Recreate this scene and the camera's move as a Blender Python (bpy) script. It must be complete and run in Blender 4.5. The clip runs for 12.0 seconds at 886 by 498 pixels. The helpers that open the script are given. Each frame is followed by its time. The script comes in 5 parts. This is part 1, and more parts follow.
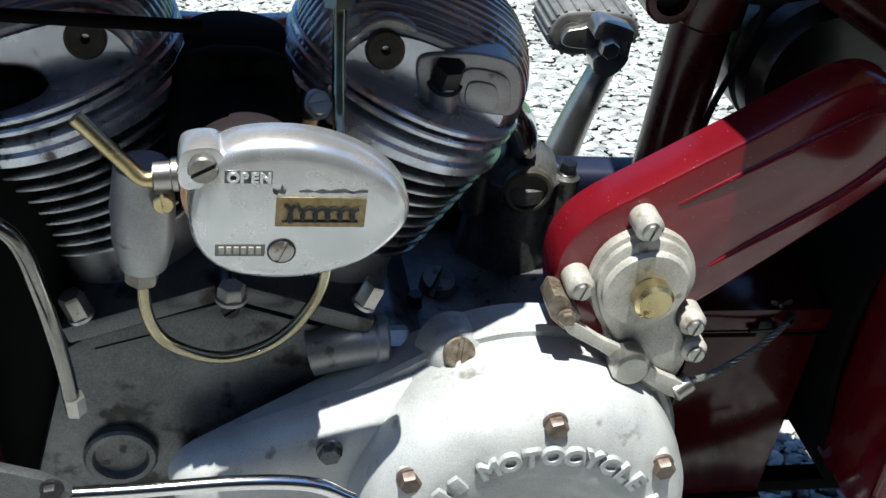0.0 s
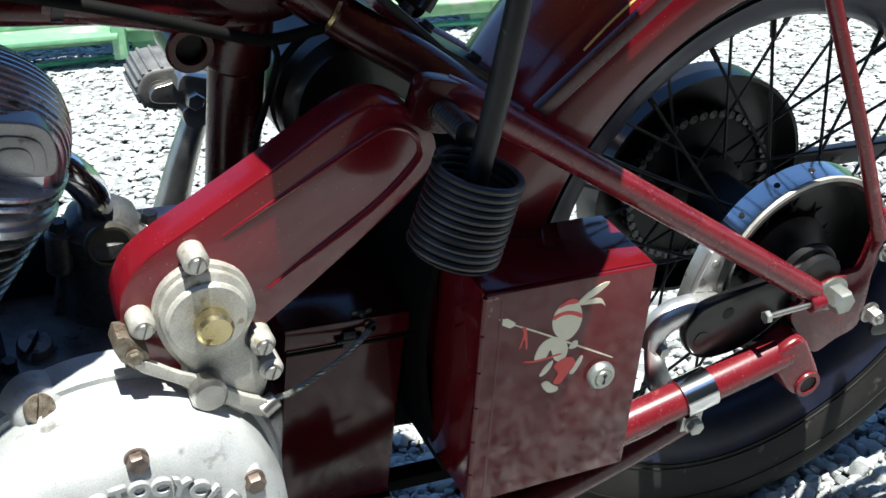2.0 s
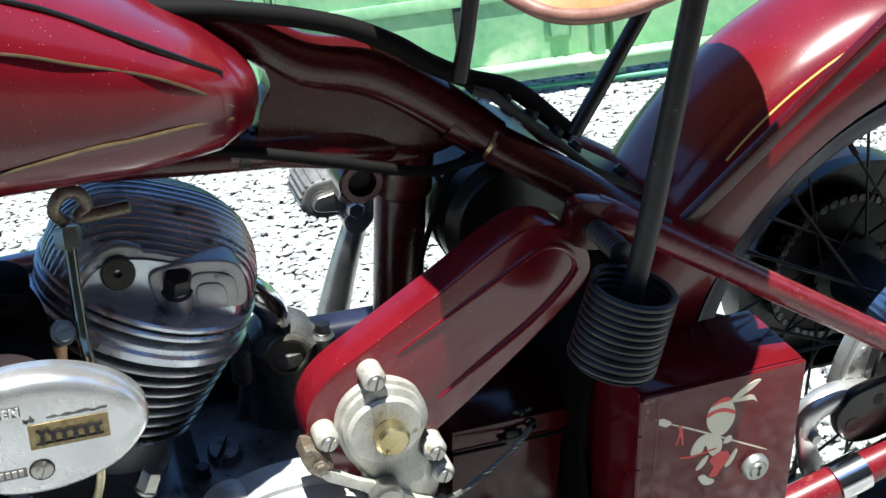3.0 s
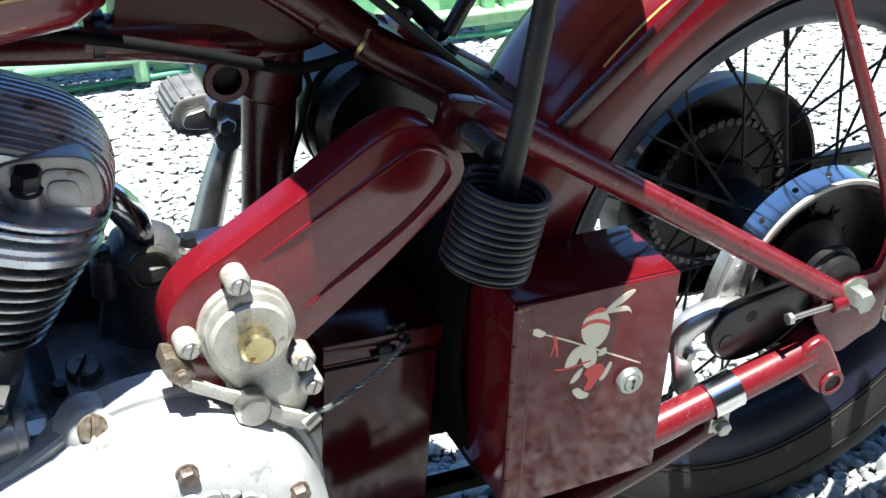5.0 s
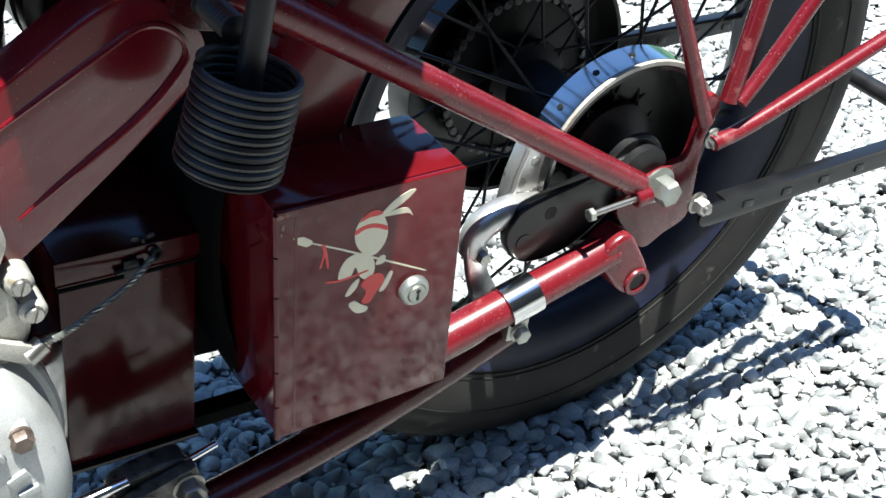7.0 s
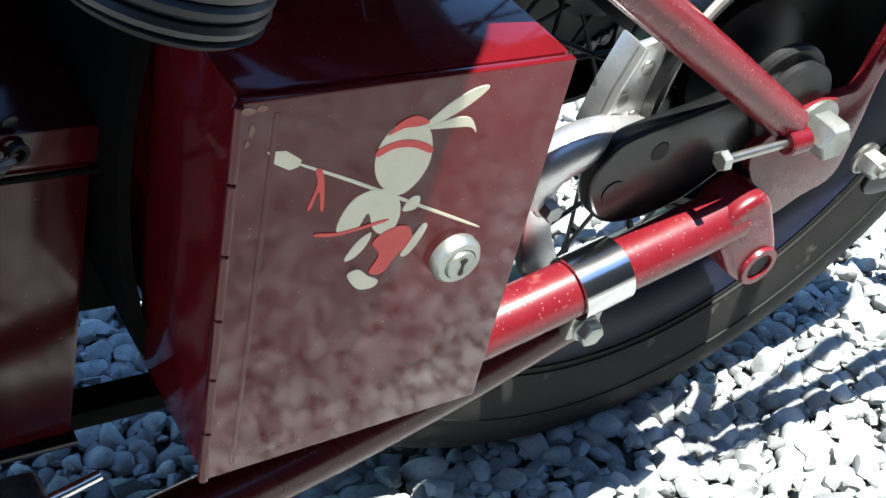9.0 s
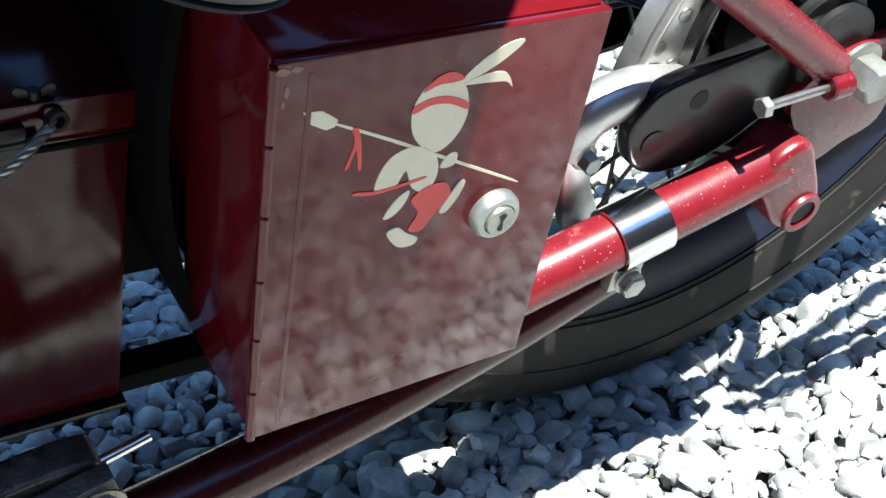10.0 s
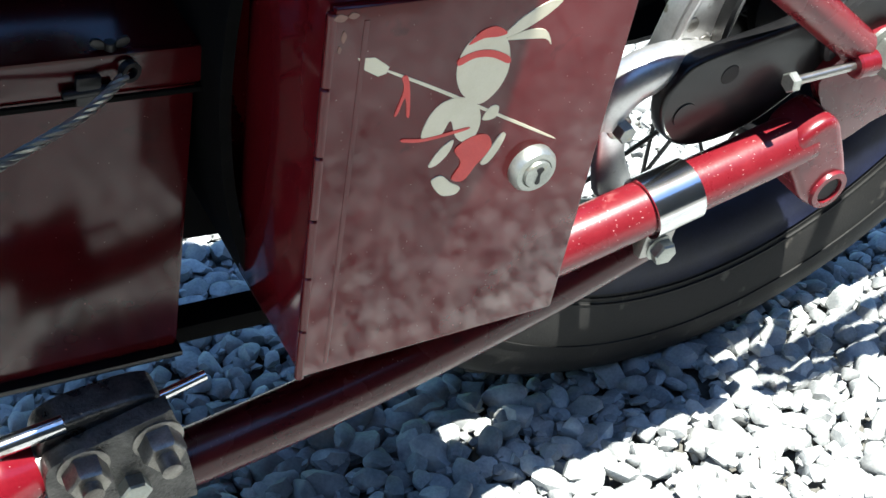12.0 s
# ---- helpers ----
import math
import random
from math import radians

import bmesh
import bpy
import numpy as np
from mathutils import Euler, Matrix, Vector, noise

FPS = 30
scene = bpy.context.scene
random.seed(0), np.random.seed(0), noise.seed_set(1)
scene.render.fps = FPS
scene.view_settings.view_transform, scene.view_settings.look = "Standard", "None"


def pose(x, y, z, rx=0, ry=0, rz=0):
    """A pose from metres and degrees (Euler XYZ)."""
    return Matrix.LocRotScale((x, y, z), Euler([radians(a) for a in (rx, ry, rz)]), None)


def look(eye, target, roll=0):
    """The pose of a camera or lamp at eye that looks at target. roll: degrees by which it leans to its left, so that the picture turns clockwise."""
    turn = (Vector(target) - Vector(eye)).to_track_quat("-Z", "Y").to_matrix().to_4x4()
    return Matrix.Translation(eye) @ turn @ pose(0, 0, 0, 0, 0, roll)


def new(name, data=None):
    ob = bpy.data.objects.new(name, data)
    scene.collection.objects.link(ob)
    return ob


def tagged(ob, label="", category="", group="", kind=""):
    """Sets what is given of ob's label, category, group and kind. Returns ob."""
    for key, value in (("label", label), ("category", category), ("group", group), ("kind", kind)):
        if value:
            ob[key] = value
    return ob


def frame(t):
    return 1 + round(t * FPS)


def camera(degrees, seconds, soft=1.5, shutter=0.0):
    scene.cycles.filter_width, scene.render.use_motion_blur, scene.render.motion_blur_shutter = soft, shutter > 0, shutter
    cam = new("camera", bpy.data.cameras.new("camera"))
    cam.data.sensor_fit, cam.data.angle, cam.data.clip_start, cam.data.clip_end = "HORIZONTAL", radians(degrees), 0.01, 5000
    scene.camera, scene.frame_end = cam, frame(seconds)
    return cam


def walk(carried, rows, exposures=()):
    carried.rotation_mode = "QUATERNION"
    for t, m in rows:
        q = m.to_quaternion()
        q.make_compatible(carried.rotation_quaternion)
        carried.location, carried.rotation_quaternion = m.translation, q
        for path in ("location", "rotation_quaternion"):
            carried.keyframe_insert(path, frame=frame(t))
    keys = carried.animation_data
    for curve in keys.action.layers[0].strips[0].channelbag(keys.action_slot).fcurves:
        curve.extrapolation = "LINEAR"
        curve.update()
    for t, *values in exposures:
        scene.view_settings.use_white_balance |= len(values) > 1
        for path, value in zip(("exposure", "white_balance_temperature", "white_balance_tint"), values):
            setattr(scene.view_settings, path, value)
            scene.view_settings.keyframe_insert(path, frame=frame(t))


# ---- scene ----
cam = camera(40.9, 12.0)
PATH = [
    (0, (-0.8451, -0.6327, 0.7903), (-0.6561, 0.2566, 0.3738), 1.09),
    (0.5, (-0.8336, -0.6920, 0.8305), (-0.6112, 0.1874, 0.4096), 1.06),
    (0.8, (-0.8630, -0.7150, 0.8440), (-0.3700, 1.0510, 0.0440), -0.60),
    (1, (-0.8080, -0.7540, 0.8356), (-0.5772, 0.1432, 0.4589), -2.25),
    (1.2, (-0.7920, -0.7420, 0.8170), (-0.2070, 1.0240, 0.0820), -1.70),
    (1.5, (-0.7506, -0.7327, 0.7935), (-0.4133, 0.1326, 0.4228), -2.33),
    (2, (-0.7284, -0.7336, 0.7990), (-0.3460, 0.1085, 0.4188), -2.71),
    (2.5, (-0.7380, -0.7370, 0.8240), (-0.0190, 0.9540, 0.0340), -4.00),
    (2.8, (-0.7760, -0.7430, 0.8460), (-0.1320, 1.0150, 0.1540), -5.80),
    (3, (-0.7610, -0.7610, 0.8750), (-0.1770, 1.0260, 0.1950), -7.10),
    (3.2, (-0.7531, -0.7592, 0.8691), (-0.4106, 0.1172, 0.5306), -6.64),
    (4.8, (-0.7472, -0.7629, 0.8199), (-0.3799, 0.0946, 0.4596), -4.71),
    (5, (-0.7478, -0.7557, 0.8162), (-0.3783, 0.0956, 0.4438), -4.86),
    (5.5, (-0.7483, -0.7657, 0.8155), (-0.3944, 0.0817, 0.4196), -5.71),
    (6, (-0.7296, -0.7704, 0.8088), (-0.3633, 0.0704, 0.4103), -6.76),
    (6.5, (-0.6994, -0.7701, 0.8050), (-0.3195, 0.0518, 0.3804), -6.17),
    (7, (-0.6490, -0.6747, 0.7699), (-0.1827, 0.0774, 0.3041), -2.78),
    (7.2, (-0.6233, -0.6347, 0.7492), (-0.1610, 0.1048, 0.2601), -3.41),
    (8.8, (-0.5408, -0.3858, 0.6174), (-0.0353, 0.3013, 0.0955), 5.29),
    (9, (-0.5295, -0.3652, 0.6055), (-0.0286, 0.3282, 0.0875), 4.84),
    (9.5, (-0.5256, -0.3617, 0.5978), (-0.0376, 0.3304, 0.0660), 4.34),
    (10, (-0.5282, -0.3644, 0.6066), (-0.0663, 0.3287, 0.0532), 2.29),
    (10.5, (-0.5244, -0.3685, 0.6011), (-0.0556, 0.3170, 0.0440), 3.37),
    (11, (-0.5294, -0.3733, 0.5958), (-0.0617, 0.3204, 0.0479), 3.80),
    (11.5, (-0.5384, -0.3833, 0.5995), (-0.0874, 0.3253, 0.0567), 3.04),
    (12, (-0.5543, -0.4060, 0.5975), (-0.1155, 0.3137, 0.0595), 2.17),
]
walk(cam, [(t, look(eye, target, roll)) for t, eye, target, roll in PATH], [(t, stops, 5650, 4) for t, stops in ((0, 1.2), (0.5, 1.15), (1.0, 1.05), (1.5, 1.3), (2.0, 1.45), (3.0, 1.65), (5.0, 1.92), (6.0, 1.86), (7.0, 1.72), (9.0, 2.0), (12.0, 2.1))])

# ---- light ----
SUN_FROM = Vector((-0.026, -0.271, 0.961)).normalized()
world = bpy.data.worlds.new("sky")
scene.world = world
world.use_nodes = True
wn = world.node_tree
sky = wn.nodes.new("ShaderNodeTexSky")
sky.sky_type, sky.sun_disc = "NISHITA", False
sky.air_density, sky.dust_density, sky.ozone_density = 1.0, 0.1, 5.0
sky.sun_elevation = math.asin(SUN_FROM.z)
sky.sun_rotation = math.atan2(SUN_FROM.x, SUN_FROM.y)
wn.nodes["Background"].inputs[1].default_value = 0.066
wn.links.new(sky.outputs[0], wn.nodes["Background"].inputs[0])
sun = new("sun", bpy.data.lights.new("sun", "SUN"))
sun.data.energy, sun.data.angle, sun.data.color = 5.0, radians(0.53), (1.0, 0.885, 0.735)
sun.matrix_world = look(SUN_FROM * 5, (0, 0, 0))


# ---- materials ----
def surface(name, dark, light, rough=0.5, metal=0.0, scale=30.0, fine=400.0, bump=0.1, coat=0.0, wear=None, wear_amount=0.0, spread=0.1, speck=0.0, speck_colour=(0.5, 0.45, 0.42), random_tint=0.0, gloss=0.5, contrast=(0.3, 0.7)):
    """A procedural surface: two scales of variation in colour, roughness and relief, and worn or stained spots."""
    m = bpy.data.materials.new(name)
    m.use_nodes = True
    t = m.node_tree
    N, L = t.nodes.new, t.links.new
    p = t.nodes["Principled BSDF"]
    where = N("ShaderNodeTexCoord")
    big, small = N("ShaderNodeTexNoise"), N("ShaderNodeTexNoise")
    big.inputs["Scale"].default_value, small.inputs["Scale"].default_value = scale, fine
    big.inputs["Detail"].default_value, small.inputs["Detail"].default_value = 5, 3
    L(where.outputs["Object"], big.inputs["Vector"]), L(where.outputs["Object"], small.inputs["Vector"])
    ramp = N("ShaderNodeValToRGB")
    ramp.color_ramp.elements[0].position, ramp.color_ramp.elements[1].position = contrast
    ramp.color_ramp.elements[0].color, ramp.color_ramp.elements[1].color = (*dark, 1), (*light, 1)
    both = N("ShaderNodeMath")
    both.operation = "MULTIPLY_ADD"
    both.inputs[1].default_value = 0.35
    less = N("ShaderNodeMath")
    less.operation = "MULTIPLY_ADD"
    less.inputs[1].default_value, less.inputs[2].default_value = 0.75, -0.05
    L(big.outputs[0], less.inputs[0]), L(small.outputs[0], both.inputs[0]), L(less.outputs[0], both.inputs[2])
    L(both.outputs[0], ramp.inputs[0])
    colour = ramp.outputs[0]
    if wear:
        spots = N("ShaderNodeTexNoise")
        spots.inputs["Scale"].default_value, spots.inputs["Detail"].default_value = scale * 2.3, 8
        L(where.outputs["Object"], spots.inputs["Vector"])
        cut = N("ShaderNodeValToRGB")
        edge = 0.72 - 0.3 * wear_amount
        cut.color_ramp.elements[0].position, cut.color_ramp.elements[1].position = edge, edge + 0.08
        L(spots.outputs[0], cut.inputs[0])
        mix = N("ShaderNodeMix")
        mix.data_type = "RGBA"
        L(cut.outputs[0], mix.inputs[0]), L(colour, mix.inputs[6])
        mix.inputs[7].default_value = (*wear, 1)
        colour = mix.outputs[2]
    if speck:
        dots = N("ShaderNodeTexVoronoi")
        dots.inputs["Scale"].default_value = 1300
        L(where.outputs["Object"], dots.inputs["Vector"])
        pick, far = N("ShaderNodeMath"), N("ShaderNodeMath")
        pick.operation, far.operation = "GREATER_THAN", "LESS_THAN"
        pick.inputs[1].default_value, far.inputs[1].default_value = 1 - speck, 0.33
        apart = N("ShaderNodeSeparateColor")
        L(dots.outputs["Color"], apart.inputs[0]), L(apart.outputs[0], pick.inputs[0]), L(dots.outputs["Distance"], far.inputs[0])
        both_on = N("ShaderNodeMath")
        both_on.operation = "MULTIPLY"
        L(pick.outputs[0], both_on.inputs[0]), L(far.outputs[0], both_on.inputs[1])
        mix2 = N("ShaderNodeMix")
        mix2.data_type = "RGBA"
        L(both_on.outputs[0], mix2.inputs[0]), L(colour, mix2.inputs[6])
        mix2.inputs[7].default_value = (*speck_colour, 1)
        colour = mix2.outputs[2]
    if random_tint:
        info = N("ShaderNodeNewGeometry") if random_tint > 0 else N("ShaderNodeObjectInfo")
        hue = N("ShaderNodeHueSaturation")
        span = N("ShaderNodeMapRange")
        span.inputs[3].default_value, span.inputs[4].default_value = 1 - abs(random_tint), 1 + abs(random_tint)
        L(info.outputs["Random Per Island" if random_tint > 0 else "Random"], span.inputs[0])
        L(span.outputs[0], hue.inputs["Value"]), L(colour, hue.inputs["Color"])
        colour = hue.outputs[0]
    L(colour, p.inputs["Base Color"])
    r = N("ShaderNodeMapRange")
    r.inputs[3].default_value, r.inputs[4].default_value = max(0.02, rough - spread), min(1, rough + spread)
    L(big.outputs[0], r.inputs[0]), L(r.outputs[0], p.inputs["Roughness"])
    p.inputs["Metallic"].default_value = metal
    p.inputs["Specular IOR Level"].default_value = gloss
    p.inputs["Coat Weight"].default_value, p.inputs["Coat Roughness"].default_value = coat, 0.06
    if bump:
        b = N("ShaderNodeBump")
        b.inputs["Strength"].default_value, b.inputs["Distance"].default_value = bump, 0.0015
        L(both.outputs[0], b.inputs["Height"]), L(b.outputs[0], p.inputs["Normal"])
    return m


RED = surface("red_paint", (0.095, 0.0030, 0.007), (0.138, 0.0045, 0.0105), 0.22, 0, 18, 600, 0.03, 0.35, (0.07, 0.003, 0.006), 0.15, 0.07, 0.007, (0.40, 0.22, 0.22))
FADEDRED = surface("faded_red_paint", (0.095, 0.0042, 0.0085), (0.145, 0.0095, 0.015), 0.28, 0, 30, 500, 0.10, 0.12, (0.20, 0.055, 0.055), 0.24, 0.1, 0.02, (0.55, 0.42, 0.40))
BOXRED = surface("brushed_on_red_paint", (0.072, 0.0035, 0.006), (0.105, 0.005, 0.008), 0.10, 0, 26, 60, 0.16, 0.0, (0.055, 0.003, 0.005), 0.2, 0.04, 0.004, (0.30, 0.16, 0.15), gloss=0.42)
BATTRED = surface("satin_red_paint", (0.034, 0.002, 0.0035), (0.055, 0.003, 0.005), 0.15, 0, 20, 60, 0.06, 0.0, (0.03, 0.003, 0.004), 0.2, 0.05, 0.003, (0.25, 0.14, 0.13), gloss=0.36)
DARKRED = surface("dark_red_paint", (0.032, 0.0016, 0.0035), (0.058, 0.0024, 0.005), 0.27, 0, 25, 500, 0.03, 0.15, (0.025, 0.003, 0.004), 0.2, 0.1, 0.005, (0.30, 0.18, 0.18), gloss=0.4)
WHITEALU = surface("bead_blasted_aluminium", (0.29, 0.302, 0.302), (0.58, 0.592, 0.588), 0.5, 0.35, 20, 900, 0.25, 0, (0.20, 0.195, 0.18), 0.28, 0.12, 0.012, (0.12, 0.11, 0.1))
POLISHED = surface("polished_aluminium", (0.50, 0.51, 0.515), (0.68, 0.69, 0.695), 0.26, 0.8, 45, 900, 0.03, 0, (0.35, 0.34, 0.32), 0.05)
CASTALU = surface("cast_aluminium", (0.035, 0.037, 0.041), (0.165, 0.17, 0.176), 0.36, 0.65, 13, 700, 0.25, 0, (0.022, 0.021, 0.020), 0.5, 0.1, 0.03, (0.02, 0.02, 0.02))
BASEALU = surface("bright_alloy", (0.24, 0.245, 0.25), (0.42, 0.425, 0.43), 0.42, 0.6, 25, 700, 0.15, 0, (0.12, 0.115, 0.10), 0.3)
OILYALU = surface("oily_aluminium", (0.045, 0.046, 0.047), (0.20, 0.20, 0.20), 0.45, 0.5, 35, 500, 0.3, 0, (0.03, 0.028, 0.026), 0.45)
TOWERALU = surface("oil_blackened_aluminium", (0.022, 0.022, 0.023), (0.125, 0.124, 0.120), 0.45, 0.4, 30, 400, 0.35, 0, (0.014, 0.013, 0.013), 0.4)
STAINEDALU = surface("stained_pump_casting", (0.27, 0.26, 0.23), (0.58, 0.57, 0.52), 0.45, 0.35, 40, 700, 0.4, 0, (0.30, 0.26, 0.18), 0.35, 0.12, 0.03, (0.08, 0.06, 0.04))
# The blue in this metal's colour stands in for sky reflection.
IRON = surface("sky_tinted_nickelled_iron", (0.34, 0.375, 0.43), (0.64, 0.68, 0.735), 0.26, 0.75, 26, 600, 0.14, 0, (0.15, 0.145, 0.14), 0.38)
BARREL = surface("bare_barrel_metal", (0.17, 0.175, 0.185), (0.36, 0.368, 0.38), 0.28, 0.95, 26, 600, 0.12, 0, (0.09, 0.085, 0.08), 0.35)
GREASY = surface("greasy_steel", (0.016, 0.0155, 0.0145), (0.11, 0.107, 0.10), 0.30, 0.4, 90, 500, 0.9, 0, (0.16, 0.15, 0.135), 0.12)
STEEL = surface("bare_steel", (0.30, 0.29, 0.27), (0.48, 0.47, 0.44), 0.33, 0.95, 60, 900, 0.06, 0, (0.2, 0.15, 0.1), 0.2)
CHROME = surface("chrome", (0.70, 0.70, 0.70), (0.78, 0.78, 0.78), 0.15, 1.0, 30, 300, 0.02, 0, (0.3, 0.27, 0.22), 0.12, 0.05)
ZINC = surface("zinc_plate", (0.27, 0.285, 0.26), (0.44, 0.455, 0.42), 0.36, 0.8, 60, 700, 0.08, 0, (0.35, 0.33, 0.25), 0.25)
RUSTY = surface("rusty_bolt", (0.07, 0.048, 0.038), (0.20, 0.16, 0.135), 0.45, 0.5, 120, 900, 0.25)
BROWNED = surface("rust_stained_steel", (0.10, 0.075, 0.05), (0.30, 0.27, 0.22), 0.45, 0.6, 110, 900, 0.3, 0, (0.12, 0.07, 0.035), 0.5)
BRASS = surface("brass", (0.40, 0.33, 0.16), (0.60, 0.52, 0.30), 0.3, 0.95, 60, 700, 0.05, 0, (0.18, 0.12, 0.05), 0.3)
DARKSTEEL = surface("smooth_drawn_steel", (0.16, 0.155, 0.145), (0.28, 0.275, 0.255), 0.16, 1.0, 50, 500, 0.03, 0, (0.12, 0.1, 0.07), 0.2, 0.05)
STUD = surface("worn_steel_nut", (0.13, 0.12, 0.105), (0.32, 0.305, 0.275), 0.36, 0.75, 90, 800, 0.25)
LEVER = surface("dull_polished_steel", (0.48, 0.48, 0.48), (0.70, 0.70, 0.69), 0.33, 0.8, 40, 500, 0.08, 0, (0.25, 0.23, 0.20), 0.25)
BRASSY = surface("yellowed_steel", (0.26, 0.235, 0.15), (0.44, 0.40, 0.27), 0.2, 1.0, 50, 700, 0.05)
FADED = surface("faded_line_paint", (0.045, 0.030, 0.012), (0.085, 0.060, 0.026), 0.4, 0, 120, 900, 0.05)
GILT = surface("tarnished_gilt", (0.16, 0.12, 0.05), (0.34, 0.28, 0.15), 0.45, 0.7, 200, 900, 0.2)
BRONZE = surface("tan_bronze", (0.62, 0.36, 0.19), (0.76, 0.48, 0.27), 0.48, 0.15, 50, 700, 0.08)
BLACK = surface("black_enamel", (0.004, 0.004, 0.0045), (0.010, 0.010, 0.011), 0.32, 0, 30, 500, 0.06, 0.1, (0.035, 0.032, 0.028), 0.12, gloss=0.4)
GREYBLACK = surface("worn_black_enamel", (0.007, 0.007, 0.0075), (0.020, 0.020, 0.021), 0.42, 0.1, 50, 600, 0.12, 0, (0.09, 0.085, 0.08), 0.15, gloss=0.4)
RUBBER = surface("tyre_rubber", (0.008, 0.008, 0.0078), (0.017, 0.0166, 0.0158), 0.62, 0, 22, 500, 0.3, 0, (0.06, 0.055, 0.048), 0.30, gloss=0.3)
# Dull black deeper than rubber: shade in gaps is put into the colour.
SHADEBLACK = surface("dull_black_and_shade", (0.003, 0.003, 0.003), (0.007, 0.007, 0.007), 0.85, 0, 40, 400, 0.1, gloss=0.06)
# Dark enamel with the sky's blue reflection put into its base colour.
SKYBLACK = surface("sky_tinted_dark_enamel", (0.005, 0.006, 0.014), (0.012, 0.015, 0.036), 0.38, 0, 30, 500, 0.05, 0.0, gloss=0.35)
GREYRUBBER = surface("grey_dusty_rubber", (0.06, 0.06, 0.06), (0.16, 0.16, 0.155), 0.6, 0, 60, 600, 0.3)
CABLE = surface("black_cable_sheath", (0.003, 0.003, 0.003), (0.006, 0.006, 0.006), 0.75, 0, 60, 900, 0.1, gloss=0.12)
LEATHER = surface("tan_leather", (0.36, 0.13, 0.04), (0.50, 0.20, 0.07), 0.5, 0, 60, 500, 0.25)
PLUG = surface("dark_stained_plug", (0.05, 0.047, 0.038), (0.12, 0.112, 0.09), 0.5, 0.5, 90, 700, 0.2)
DARKLEATHER = surface("worn_leather_edge", (0.13, 0.055, 0.04), (0.24, 0.12, 0.09), 0.5, 0, 80, 600, 0.3)
CREAM = surface("cream_transfer", (0.66, 0.62, 0.46), (0.74, 0.70, 0.55), 0.35, 0, 90, 900, 0.02)
DECALRED = surface("red_transfer", (0.55, 0.03, 0.03), (0.66, 0.05, 0.04), 0.35, 0, 90, 900, 0.02)
YELLOW = surface("yellow_line_paint", (0.60, 0.44, 0.12), (0.72, 0.55, 0.20), 0.35, 0, 90, 900, 0.02)
GREEN = surface("faded_green_paint", (0.10, 0.27, 0.15), (0.30, 0.50, 0.27), 0.5, 0, 2.2, 30, 0.25, 0, (0.46, 0.55, 0.40), 0.32)
HOSE = surface("green_hose", (0.05, 0.22, 0.12), (0.08, 0.30, 0.17), 0.45, 0, 40, 400, 0.05)
GRAVEL = surface("pale_gravel", (0.17, 0.185, 0.195), (0.44, 0.447, 0.432), 0.72, 0, 38, 420, 0.6, 0, (0.30, 0.26, 0.25), 0.2, 0.1, random_tint=0.38)
PEBBLE = surface("pale_pebble", (0.17, 0.185, 0.195), (0.44, 0.447, 0.432), 0.72, 0, 38, 420, 0.6, 0, (0.30, 0.26, 0.25), 0.2, 0.1, random_tint=-0.38)
# Grit kept dark so the unseen yard throws less light onto the machine.
EARTH = surface("dark_grit", (0.05, 0.048, 0.043), (0.14, 0.135, 0.12), 0.9, 0, 60, 300, 1.0)
WALL = surface("dark_backdrop", (0.025, 0.022, 0.018), (0.06, 0.052, 0.042), 0.8, 0, 2.0, 40, 0.4)
# Shade inside holes, put into the colour of solid plugs.
SHADOWGAP = surface("hole_shade", (0.008, 0.008, 0.008), (0.015, 0.015, 0.015), 0.7, 0, 50, 400, 0.1)


# ---- shaping helpers; all places on the machine are in its own axes: x to the rear, y to its far side, z up ----
def part(name, bm, material, parent=None, label="", smooth=38, place=None):
    me = bpy.data.meshes.new(name)
    bmesh.ops.recalc_face_normals(bm, faces=bm.faces)
    bm.to_mesh(me)
    bm.free()
    me.materials.append(material)
    me.shade_smooth()
    me.set_sharp_from_angle(angle=radians(smooth))
    ob = new(name, me)
    if parent is not None:
        ob.parent = parent
    if place is not None:
        ob.matrix_basis = place
    if label:
        tagged(ob, label)
    return ob


def again(ob, name, place):
    """One more object on the same mesh, under the same parent."""
    other = new(name, ob.data)
    other.parent = ob.parent
    other.matrix_basis = place
    return other


def axes_for(direction):
    d = Vector(direction).normalized()
    side = d.cross(Vector((0, 0, 1)) if abs(d.z) < 0.9 else Vector((1, 0, 0))).normalized()
    return side, d.cross(side).normalized(), d


def aim(at, direction, spin=0):
    """A matrix that takes z to the direction, at a place."""
    q = Vector((0, 0, 1)).rotation_difference(Vector(direction).normalized())
    return Matrix.Translation(at) @ q.to_matrix().to_4x4() @ Matrix.Rotation(radians(spin), 4, "Z")


